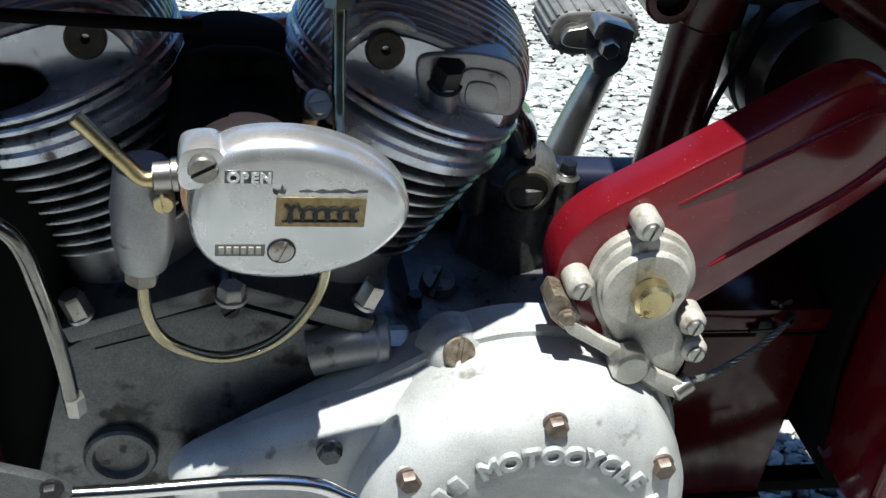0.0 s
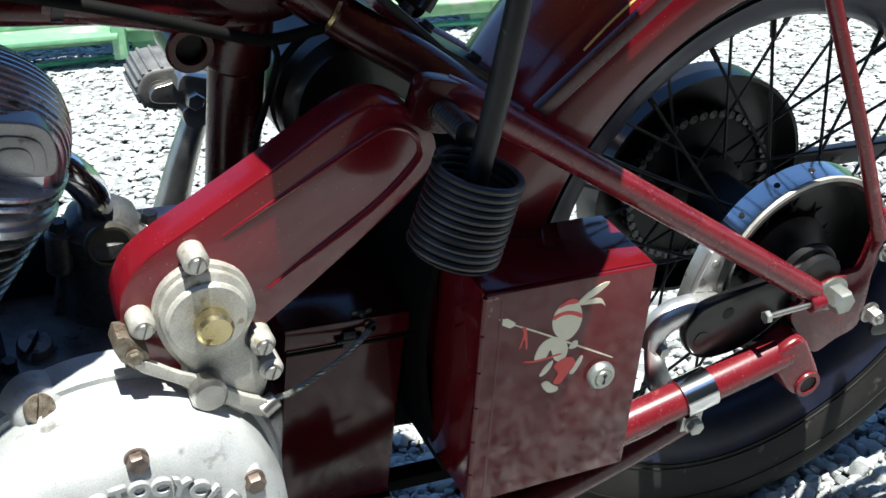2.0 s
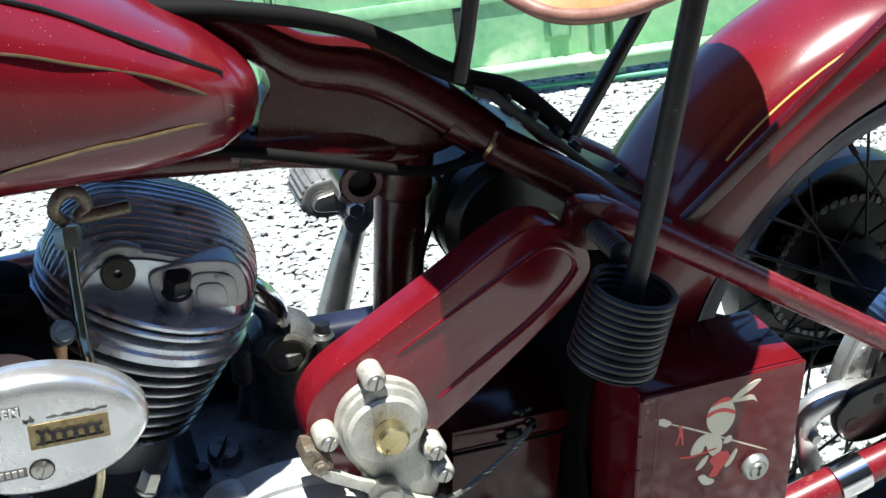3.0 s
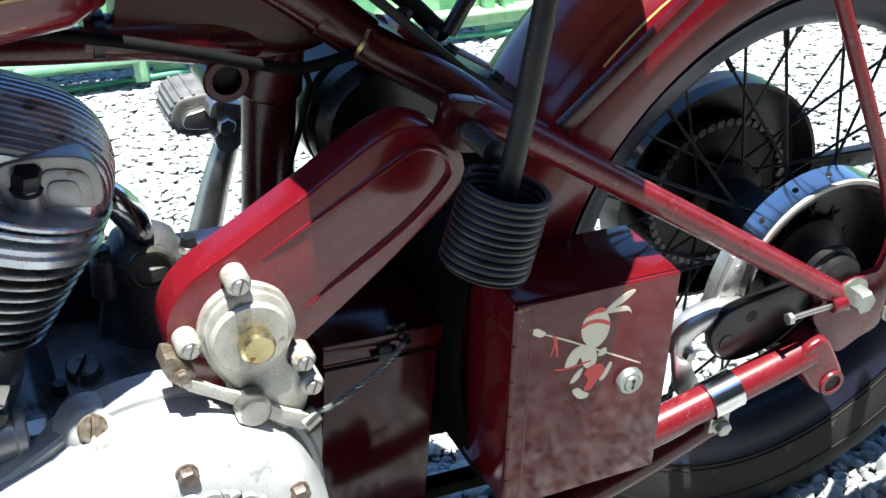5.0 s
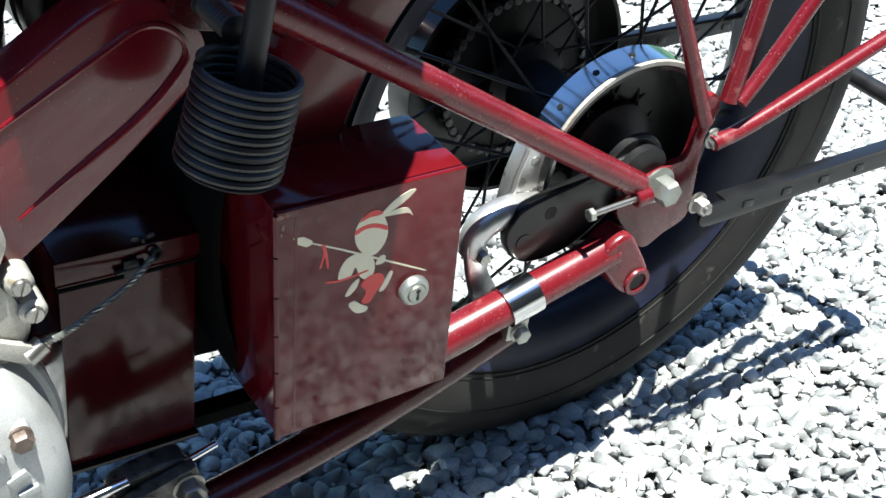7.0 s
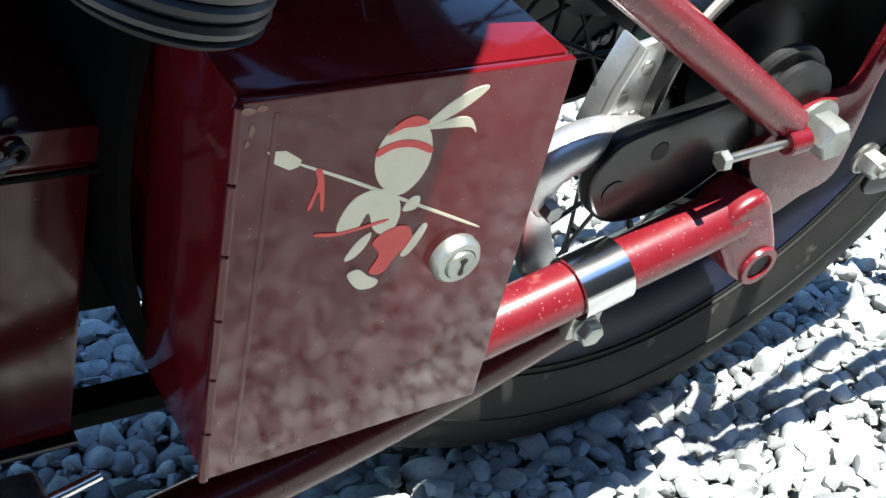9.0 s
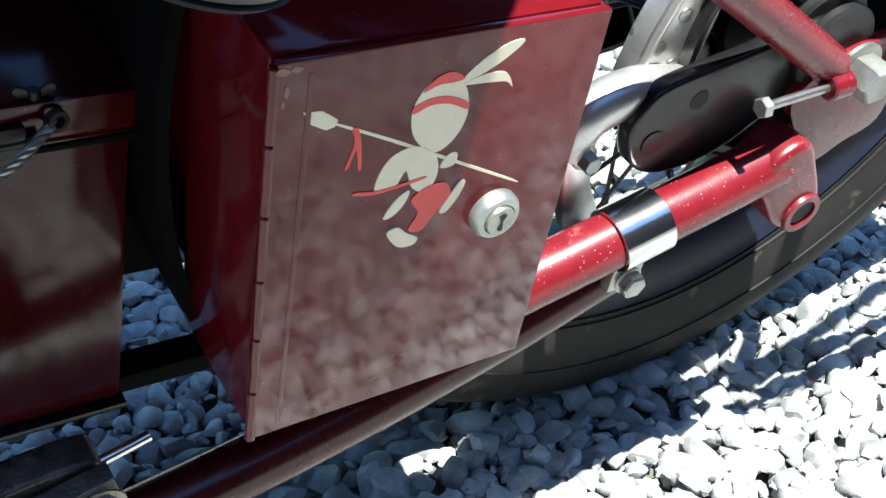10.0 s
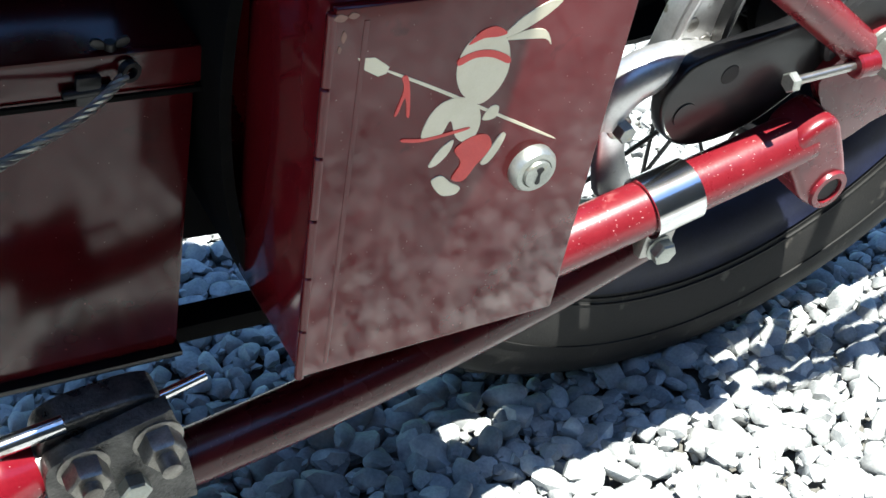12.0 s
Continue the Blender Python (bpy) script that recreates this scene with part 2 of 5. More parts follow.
def lathe(profile, at=(0, 0, 0), direction=(0, -1, 0), segs=32, bm=None, wobble=0.0, hollow=False):
    """Turn rows of (distance along the direction, radius) about an axis."""
    bm = bm or bmesh.new()
    s, u, d = axes_for(direction)
    rings = []
    for h, r in profile:
        c = Vector(at) + d * h
        if r < 1e-5:
            rings.append([bm.verts.new(c)])
        else:
            rings.append([bm.verts.new(c + (s * math.cos(a) + u * math.sin(a)) * r * (1 + wobble * math.sin(7 * a))) for a in (2 * math.pi * k / segs for k in range(segs))])
    for a, b in zip(rings, rings[1:] + rings[:1] if hollow else rings[1:]):
        for k in range(segs):
            j = (k + 1) % segs
            if len(a) == 1 and len(b) == 1:
                continue
            if len(a) == 1:
                bm.faces.new((a[0], b[k], b[j]))
            elif len(b) == 1:
                bm.faces.new((a[k], a[j], b[0]))
            else:
                bm.faces.new((a[k], a[j], b[j], b[k]))
    for ring in (rings[0], rings[-1]):
        if len(ring) > 2 and not hollow:
            bm.faces.new(ring)
    return bm


def rod(a, b, r, r2=None, segs=20, round_=0.15, bm=None):
    """A round bar from a to b with softened ends."""
    a, b = Vector(a), Vector(b)
    n, r2 = (b - a).length, r if r2 is None else r2
    e, f = min(r * round_, n * 0.3), min(r2 * round_, n * 0.3)
    return lathe([(0, r - e), (e, r), (n - f, r2), (n, r2 - f)], a, b - a, segs, bm)


def curve_points(points, per=8):
    """A smooth line through the points."""
    p = [Vector(q) for q in points]
    p = [2 * p[0] - p[1], *p, 2 * p[-1] - p[-2]]
    out = []
    for k in range(1, len(p) - 2):
        for j in range(per):
            t = j / per
            out.append(0.5 * (2 * p[k] + (p[k + 1] - p[k - 1]) * t + (2 * p[k - 1] - 5 * p[k] + 4 * p[k + 1] - p[k + 2]) * t * t + (3 * p[k] - p[k - 1] - 3 * p[k + 1] + p[k + 2]) * t**3))
    return [*out, p[-2]]


def pipe(points, r, segs=14, per=8, bm=None, radii=None):
    """A tube along a smooth line."""
    bm = bm or bmesh.new()
    line = curve_points(points, per) if per > 1 else [Vector(q) for q in points]
    rings, u = [], None
    for k, c in enumerate(line):
        d = (line[min(k + 1, len(line) - 1)] - line[max(k - 1, 0)]).normalized()
        if u is None:
            u = axes_for(d)[0]
        u = (u - d * u.dot(d)).normalized()
        v = d.cross(u)
        q = r if radii is None else float(np.interp(k / (len(line) - 1), np.linspace(0, 1, len(radii)), radii))
        rings.append([bm.verts.new(c + (u * math.cos(a) + v * math.sin(a)) * q) for a in (2 * math.pi * j / segs for j in range(segs))])
    for a, b in zip(rings, rings[1:]):
        for j in range(segs):
            bm.faces.new((a[j], a[(j + 1) % segs], b[(j + 1) % segs], b[j]))
    bm.faces.new(rings[0]), bm.faces.new(rings[-1])
    return bm


def soften(bm, width=0.001, segs=2, angle=30):
    edges = [e for e in bm.edges if len(e.link_faces) == 2 and e.calc_face_angle(0) > radians(angle)]
    bmesh.ops.bevel(bm, geom=edges, offset=width, segments=segs, affect="EDGES", profile=0.6, clamp_overlap=True)
    return bm


def slab(outline, near, far, bevel=0.001, bm=None, segs=2):
    """A plate: an outline of (x, z) made thick from y = near to y = far."""
    own = bmesh.new()
    a = [own.verts.new((x, near, z)) for x, z in outline]
    b = [own.verts.new((x, far, z)) for x, z in outline]
    own.faces.new(a), own.faces.new(list(reversed(b)))
    for k in range(len(a)):
        j = (k + 1) % len(a)
        own.faces.new((a[k], b[k], b[j], a[j]))
    bmesh.ops.recalc_face_normals(own, faces=own.faces)
    if bevel:
        soften(own, bevel, segs, 25)
    return merge(own, bm) if bm else own


def merge(own, bm):
    """Puts one bmesh into another."""
    me = bpy.data.meshes.new("scratch")
    own.to_mesh(me)
    own.free()
    bm.from_mesh(me)
    bpy.data.meshes.remove(me)
    return bm


def block(lo, hi, bevel=0.002, bm=None, segs=2):
    (a, b, c), (d, e, f) = lo, hi
    return slab([(a, c), (d, c), (d, f), (a, f)], b, e, bevel, bm, segs)


def smooth_outline(points, per=6):
    """A closed smooth outline through points (x, z)."""
    p = [Vector((x, z)) for x, z in points]
    n, out = len(p), []
    for k in range(n):
        a, b, c, d = p[k - 1], p[k], p[(k + 1) % n], p[(k + 2) % n]
        for j in range(per):
            t = j / per
            out.append(0.5 * (2 * b + (c - a) * t + (2 * a - 5 * b + 4 * c - d) * t * t + (3 * b - a - 3 * c + d) * t**3))
    return [(q.x, q.y) for q in out]


def lobe_outline(c1, r1, c2, r2, n=72):
    """The taut band round two circles, as (x, z)."""
    out = []
    for k in range(n):
        a = 2 * math.pi * k / n
        d = Vector((math.cos(a), math.sin(a)))
        best = max((Vector(c1).dot(d) + r1, 1), (Vector(c2).dot(d) + r2, 2))
        c, r = (c1, r1) if best[1] == 1 else (c2, r2)
        out.append((c[0] + r * d.x, c[1] + r * d.y))
    return out


def stack(rows, bm=None):
    """Joins outlines of equal count, each (outline, y), into one skin with a cap at both ends."""
    bm = bm or bmesh.new()
    rings = [[bm.verts.new((x, y, z)) for x, z in outline] for outline, y in rows]
    for a, b in zip(rings, rings[1:]):
        for k in range(len(a)):
            j = (k + 1) % len(a)
            bm.faces.new((a[k], a[j], b[j], b[k]))
    bm.faces.new(rings[0]), bm.faces.new(rings[-1])
    return bm


def squared(v, power):
    return math.copysign(abs(v) ** power, v)


def shrink(outline, by):
    """An outline drawn in by a distance along its normals."""
    p = [Vector(q) for q in outline]
    n, area = len(p), 0
    for k in range(n):
        area += p[k].x * p[(k + 1) % n].y - p[(k + 1) % n].x * p[k].y
    s = 1 if area > 0 else -1
    out = []
    for k in range(n):
        d = (p[(k + 1) % n] - p[k - 1]).normalized()
        out.append((p[k].x - s * d.y * by, p[k].y + s * d.x * by))
    return out


def hex_head(at, direction, size, height, spin=0, bm=None, dome=True):
    """A six-sided bolt head, size across the flats."""
    own = bmesh.new()
    r = size / 2 / math.cos(math.pi / 6)
    rows = [(0, r), (height * 0.85, r), (height, r * 0.86)]
    rings = [[own.verts.new((q * math.cos(k * math.pi / 3), q * math.sin(k * math.pi / 3), h)) for k in range(6)] for h, q in rows]
    for a, b in zip(rings, rings[1:]):
        for k in range(6):
            own.faces.new((a[k], a[(k + 1) % 6], b[(k + 1) % 6], b[k]))
    own.faces.new(rings[0]), own.faces.new(rings[-1])
    own.transform(aim(at, direction, spin))
    return merge(own, bm) if bm else own


def bolt(name, at, direction, size, height, material, parent, washer=1.3, spin=10, stud=0.0, label=""):
    bm = hex_head(at, direction, size, height, spin)
    d = Vector(direction).normalized()
    if washer:
        lathe([(-0.0015, size * washer / 2), (0.0008, size * washer / 2), (0.0014, size * washer / 2 - 0.0008)], at, d, 24, bm)
    if stud:
        lathe([(height * 0.9, size * 0.27), (height + stud - 0.001, size * 0.27), (height + stud, size * 0.2)], at, d, 16, bm)
    return part(name, bm, material, parent, label)


def slotted(name, at, direction, r, height, material, parent, spin=30, label=""):
    """A round screw head cut by a slot."""
    own = bmesh.new()
    w, n = r * 0.16, 20
    for side in (1, -1):
        arc = [(r * math.cos(a), side * r * math.sin(a)) for a in np.linspace(math.asin(w / r), math.pi - math.asin(w / r), n)]
        low = [own.verts.new((x, y, 0)) for x, y in arc]
        mid = [own.verts.new((x, y, height * 0.7)) for x, y in arc]
        top = [own.verts.new((x * 0.88, side * max(w, abs(y) * 0.88), height)) for x, y in arc]
        for a, b in ((low, mid), (mid, top)):
            for k in range(n - 1):
                own.faces.new((a[k], a[k + 1], b[k + 1], b[k]))
            own.faces.new((a[-1], a[0], b[0], b[-1]))
        own.faces.new(top)
    base = [own.verts.new((r * 0.98 * math.cos(a), r * 0.98 * math.sin(a), height * 0.35)) for a in np.linspace(0, 2 * math.pi, 24, endpoint=False)]
    own.faces.new(base)
    own.transform(aim(at, direction, spin))
    return part(name, own, material, parent, label)


def letters(text, size, depth, parent, places, material):
    for ch, m in zip(text, places):
        cu = bpy.data.curves.new("letter", "FONT")
        cu.body, cu.size, cu.extrude, cu.bevel_depth, cu.align_x, cu.align_y = ch, size, depth, size * 0.035, "CENTER", "CENTER"
        cu.offset, cu.bevel_resolution = size * 0.03, 2
        tmp = new("letter", cu)
        me = bpy.data.meshes.new_from_object(tmp.evaluated_get(bpy.context.evaluated_depsgraph_get()))
        bpy.data.objects.remove(tmp)
        bpy.data.curves.remove(cu)
        me.materials.clear()
        me.materials.append(material)
        ob = new("letter", me)
        ob.parent = parent
        ob.matrix_basis = m


# ---- ground ----
GROUND_Z = 0.004


def stone_shape(rng, level):
    """A worn, angular stone about one unit across, as points and faces."""
    bm = bmesh.new()
    bmesh.ops.create_icosphere(bm, subdivisions=level, radius=0.5)
    p = np.array([v.co[:] for v in bm.verts])
    f = np.array([[v.index for v in q.verts] for q in bm.faces])
    bm.free()
    for _ in range(14):
        d = rng.normal(size=3)
        d /= np.linalg.norm(d)
        over = np.maximum(p @ d - rng.uniform(0.25, 0.41), 0)
        p -= np.outer(over * 0.90, d)
    p *= rng.uniform((0.95, 0.7, 0.55), (1.5, 1.1, 0.85))
    return p, f


def scatter(name, spots, level, rng, material, parent, mean, flat=1.0):
    """Many stones joined into one mesh."""
    shapes = [stone_shape(rng, level) for _ in range(36)]
    points, faces, n = [], [], 0
    for x, y, z in spots:
        p, f = shapes[rng.integers(len(shapes))]
        turn = np.array(Euler(rng.uniform(-0.5, 0.5, 2).tolist() + [rng.uniform(0, 6.28)]).to_matrix())
        q = p @ turn.T * (mean, mean, mean * flat) * rng.uniform(0.7, 1.35) + (x, y, z)
        points.append(q), faces.append(f + n)
        n += len(q)
    v, f = np.concatenate(points), np.concatenate(faces)
    me = bpy.data.meshes.new(name)
    me.vertices.add(len(v)), me.loops.add(f.size), me.polygons.add(len(f))
    me.vertices.foreach_set("co", v.ravel())
    me.loops.foreach_set("vertex_index", f.ravel().astype(np.int32))
    me.polygons.foreach_set("loop_start", np.arange(0, f.size, 3, dtype=np.int32))
    me.update(calc_edges=True)
    me.shade_smooth()
    me.set_sharp_from_angle(angle=radians(34))
    me.materials.append(material)
    ob = new(name, me)
    ob.parent = parent
    return ob


def jittered(rng, x0, x1, y0, y1, step):
    xs, ys = np.meshgrid(np.arange(x0, x1, step), np.arange(y0, y1, step))
    p = np.stack([xs.ravel(), ys.ravel()], 1)
    p[:, 0] += (np.arange(len(p)) // xs.shape[1] % 2) * step / 2
    return p + rng.uniform(-0.38, 0.38, p.shape) * step


rng = np.random.default_rng(4)
bm = bmesh.new()
xs = np.concatenate([-np.geomspace(400, 3, 14), np.linspace(-2.5, 3.5, 61), np.geomspace(4, 400, 14)])
ys = np.concatenate([-np.geomspace(400, 3, 14), np.linspace(-2.5, 3.5, 61), np.geomspace(4, 400, 14)])
grid = [[bm.verts.new((x, y, GROUND_Z - 0.014 + 0.006 * noise.noise((x * 2, y * 2, 0)))) for x in xs] for y in ys]
for a, b in zip(grid, grid[1:]):
    for k in range(len(a) - 1):
        bm.faces.new((a[k], a[k + 1], b[k + 1], b[k]))
ground = tagged(part("ground", bm, EARTH), "pale crushed gravel yard over trodden grit", "gravel ground", kind="structure")
NEAR = (-0.36, -0.08, -0.02, 0.22)
near_spots, pebble_spots = [], []
for x, y in jittered(rng, -1.0, 1.15, -0.45, 1.0, 0.0180):
    z = GROUND_Z + rng.uniform(-0.006, 0.004)
    inside = NEAR[0] < x < NEAR[1] and NEAR[2] < y < NEAR[3]
    (pebble_spots if inside and len(pebble_spots) < 290 else near_spots).append((x, y, z))
under = [(x, y, GROUND_Z - 0.010) for x, y in jittered(rng, -1.0, 1.15, -0.45, 1.0, 0.019)]
grit = [(x, y, GROUND_Z + rng.uniform(-0.004, 0.002)) for x, y in jittered(rng, -1.0, 1.15, -0.45, 1.0, 0.0145)]
tagged(scatter("gravel", under, 1, rng, GRAVEL, ground, 0.0215), "pale grey angular gravel stones", kind="stuff")
tagged(scatter("gravel", grit, 1, rng, GRAVEL, ground, 0.0125), "small pale stone chips", kind="stuff")
tagged(scatter("gravel", near_spots, 2, rng, GRAVEL, ground, 0.0240), "pale grey angular gravel stones", kind="stuff")
far_spots = [(x, y, GROUND_Z + rng.uniform(-0.005, 0.001)) for x, y in jittered(rng, -1.7, 2.4, -0.75, 3.3, 0.0195) if not (-1.0 < x < 1.15 and -0.45 < y < 1.0)]
tagged(scatter("gravel", far_spots, 1, rng, GRAVEL, ground, 0.0330, 0.45), "pale grey angular gravel stones", kind="stuff")
pebble_meshes = []
for k in range(24):
    p, f = stone_shape(rng, 2)
    me = bpy.data.meshes.new("pebble")
    me.from_pydata((p * 0.0240).tolist(), [], f.tolist())
    me.shade_smooth()
    me.set_sharp_from_angle(angle=radians(34))
    me.materials.append(PEBBLE)
    pebble_meshes.append(me)
for x, y, z in pebble_spots:
    ob = new("pebble", pebble_meshes[rng.integers(24)])
    ob.parent = ground
    s = rng.uniform(0.7, 1.35)
    ob.matrix_basis = Matrix.LocRotScale((x, y, z), Euler((rng.uniform(-0.5, 0.5), rng.uniform(-0.5, 0.5), rng.uniform(0, 6.28))), (s, s, s))

# ---- unseen dark wall, added behind the camera to darken reflections ----
tagged(part("wall_south", block((-7.0, -2.75, -0.05), (7.0, -2.6, 3.0), 0.01), WALL), "plain dark wall added out of view to darken reflections", "wall", kind="structure")

# ---- green skip behind ----
skip = tagged(new("skip_container"), "faded green painted steel skip with upright ribs", "skip")
skip.matrix_basis = pose(0.3, 2.80, GROUND_Z, 0, 0, -14)
part("side_panel", block((-4.0, 0.06, 0.10), (4.0, 0.10, 1.0), 0.004), GREEN, skip)
part("bottom_rail", block((-4.0, -0.01, 0.05), (4.0, 0.06, 0.10), 0.008), GREEN, skip)
part("rail_lip", block((-4.0, -0.035, 0.088), (4.0, -0.008, 0.098), 0.003), GREEN, skip)
part("swage", block((-4.0, 0.045, 0.30), (4.0, 0.062, 0.34), 0.006), GREEN, skip)
part("top_rail", block((-4.02, -0.02, 1.0), (4.02, 0.14, 1.08), 0.008), GREEN, skip)
part("end_panel", block((-4.0, 0.10, 0.08), (-3.95, 1.6, 1.0), 0.004), GREEN, skip)
part("end_panel", block((3.95, 0.10, 0.08), (4.0, 1.6, 1.0), 0.004), GREEN, skip)
post_bm = block((-0.045, 0.0, 0.06), (-0.010, 0.06, 1.0), 0.008)
merge(block((0.014, -0.012, 0.06), (0.022, 0.06, 1.0), 0.002), post_bm)
merge(block((0.022, 0.030, 0.06), (0.060, 0.038, 1.0), 0.002), post_bm)
foot_bm = block((-0.05, 0.0, 0.0), (0.05, 0.12, 0.052), 0.006)
plate_bm = block((-0.03, 0.035, 0.0), (0.03, 0.062, 0.16), 0.004)
merge(block((-0.045, 0.02, 0.12), (0.045, 0.045, 0.15), 0.004), plate_bm)
post = part("post", post_bm, GREEN, skip, place=pose(0.706, 0, 0))
foot = part("foot", foot_bm, GREEN, skip, place=pose(0.706, 0, 0))
latch = part("latch_plate", plate_bm, GREEN, skip, place=pose(0.56, 0, 0.17))
for k in (-4, -3, -2, -1, 1, 2, 3):
    again(post, "post", pose(0.706 + 1.048 * k, 0, 0))
    again(foot, "foot", pose(0.706 + 1.048 * k, 0, 0))
    again(latch, "latch_plate", pose(0.56 + 1.048 * k, 0, 0.17))
part("step_ledge", block((-0.78, -0.13, 0.085), (-0.42, 0.0, 0.10), 0.004), GREEN, skip, "green ledge with chipped paint")
part("step_bracket", block((-0.44, -0.10, 0.02), (-0.40, 0.0, 0.26), 0.004), GREEN, skip)
part("drain_slot", block((0.225, 0.050, 0.17), (0.262, 0.0605, 0.42), 0.004), SHADOWGAP, skip)
hose = tagged(part("garden_hose", pipe([(-1.2, 2.95, 0.03), (-0.2, 2.88, 0.02), (0.2, 2.84, 0.03), (0.7, 2.72, 0.025), (1.4, 2.5, 0.03), (2.2, 2.5, 0.03)], 0.008, 10), HOSE), "thin green garden hose lying on gravel", "hose")

# ---- motorcycle ----
LEAN_M = Matrix(((0.9971, 0.0145, 0.0751, -0.0248), (0.0, 0.9818, -0.19, 0.0627), (-0.0765, 0.1894, 0.9789, 0.007), (0, 0, 0, 1)))
bike = tagged(new("motorcycle"), "vintage red motorcycle with alloy V-twin engine, leaning on gravel", "motorcycle")
bike.matrix_basis = LEAN_M
YC = 0.15  # the middle plane of the machine
AX = Vector((0, YC, 0.33))  # the rear wheel's centre
OUT = (0, -1, 0)  # towards its near side


def ring_about_axle(profile, a0=0, a1=360, segs=120, bm=None, centre=AX):
    """Sweeps a profile of (y, radius) round the wheel's axle, from angle a0 to a1 (0: to the rear, 90: up)."""
    bm = bm or bmesh.new()
    whole = a1 - a0 >= 360
    angles = [radians(a0 + (a1 - a0) * k / segs) for k in range(segs if whole else segs + 1)]
    rings = [[bm.verts.new((centre.x + r * math.cos(a), y, centre.z + r * math.sin(a))) for y, r in profile] for a in angles]
    for k in range(segs):
        a, b = rings[k], rings[(k + 1) % len(rings)]
        for j in range(len(profile)):
            i = (j + 1) % len(profile)
            bm.faces.new((a[j], a[i], b[i], b[j]))
    if not whole:
        bm.faces.new(rings[0]), bm.faces.new(rings[-1])
    return bm


# rear wheel
TYRE = [(YC - 0.030, 0.250), (YC - 0.040, 0.263), (YC - 0.049, 0.278), (YC - 0.055, 0.300), (YC - 0.057, 0.320), (YC - 0.055, 0.335), (YC - 0.047, 0.345), (YC - 0.030, 0.351), (YC, 0.354)]
TYRE = TYRE + [(2 * YC - y, r) for y, r in reversed(TYRE[:-1])]
wheel = part("rear_wheel", lathe([(-0.08, 0.024), (-0.07, 0.045), (-0.062, 0.045), (-0.055, 0.030), (0.055, 0.030), (0.062, 0.045), (0.07, 0.045), (0.08, 0.024)], AX, OUT, 32), GREYBLACK, bike, "rear wheel with black rubber tyre and dark rim")
tyre_bm = ring_about_axle(TYRE, segs=144)
tyre = part("tyre", tyre_bm, RUBBER, wheel)
for side in (-1, 1):
    for r in (0.271, 0.275, 0.309):
        y = YC + side * float(np.interp(r, [0.263, 0.278, 0.3, 0.32], [0.040, 0.049, 0.055, 0.057]))
        part("sidewall_ring", ring_about_axle([(y - 0.0012, r - 0.0009), (y - 0.0012, r + 0.0009), (y + 0.0012, r + 0.0009), (y + 0.0012, r - 0.0009)], segs=120), RUBBER, wheel)
lug = bmesh.new()
for k in range(72):
    for row, off in ((-0.030, 0), (-0.015, 0.5), (0.0, 0), (0.015, 0.5), (0.030, 0)):
        a = 2 * math.pi * (k + off) / 72
        r = float(np.interp(abs(row), [0, 0.03, 0.047], [0.354, 0.351, 0.345]))
        own = block((-0.009, -0.008, -0.003), (0.009, 0.008, 0.0014), 0.0008, None, 1)
        own.transform(Matrix.Translation((AX.x + r * math.cos(a), YC + row, AX.z + r * math.sin(a))) @ Matrix.Rotation(math.pi / 2 - a, 4, "Y") @ Matrix.Rotation(0.7 * row / 0.047, 4, "X"))
        merge(own, lug)
tagged(part("tread", lug, RUBBER, wheel), kind="stuff")
HALF = [(0.043, 0.262), (0.046, 0.266), (0.043, 0.268), (0.038, 0.264), (0.034, 0.248), (0.014, 0.234)]
BACK = [(0.012, 0.222), (0.024, 0.230), (0.034, 0.243), (0.0405, 0.256)]
RIM = [(YC - y, r) for y, r in HALF] + [(YC + y, r) for y, r in reversed(HALF)] + [(YC + y, r) for y, r in reversed(BACK)] + [(YC - y, r) for y, r in BACK]
part("rim", ring_about_axle(RIM, segs=120), SKYBLACK, wheel)
for k in range(40):
    a = 2 * math.pi * k / 40
    side = -1 if k % 2 else 1
    lead = 0.62 if (k // 2) % 2 else -0.62
    hub = Vector((AX.x + 0.040 * math.cos(a + lead), YC + side * 0.062, AX.z + 0.040 * math.sin(a + lead)))
    edge = Vector((AX.x + 0.226 * math.cos(a), YC + side * 0.006, AX.z + 0.226 * math.sin(a)))
    sp = rod(hub, edge, 0.0017, segs=6)
    rod(edge + (hub - edge).normalized() * 0.022, edge, 0.003, segs=6, bm=sp)
    part("spoke", sp, GREYBLACK, wheel)
# brake drum on the near side and sprocket on the far side
drum = part("brake_drum", lathe([(0.050, 0.03), (0.052, 0.088), (0.060, 0.094), (0.094, 0.094), (0.094, 0.090), (0.058, 0.088), (0.056, 0.03)], AX, OUT, 64), BLACK, bike, "open black brake drum")
band = ring_about_axle([(YC - 0.064, 0.0960), (YC - 0.064, 0.0995), (YC - 0.092, 0.0995), (YC - 0.092, 0.0960)], 15, 150, 70)
part("brake_band", band, CHROME, drum, "shiny steel brake band reflecting the sky")
lining = ring_about_axle([(YC - 0.0925, 0.0942), (YC - 0.0925, 0.0992), (YC - 0.0955, 0.0985), (YC - 0.0955, 0.0948)], 15, 150, 90)
part("band_lining", lining, STAINEDALU, drum)
part("cam_plate", lathe([(0.098, 0.01), (0.098, 0.031), (0.100, 0.033), (0.104, 0.033), (0.106, 0.031), (0.106, 0.01)], AX + Vector((-0.004, 0, 0.001)), OUT, 40), GREYBLACK, drum)
part("cam_plate", lathe([(0.108, 0.01), (0.108, 0.026), (0.110, 0.028), (0.114, 0.028), (0.116, 0.026), (0.116, 0.01)], AX + Vector((-0.002, 0, 0.000)), OUT, 40), GREYBLACK, drum)
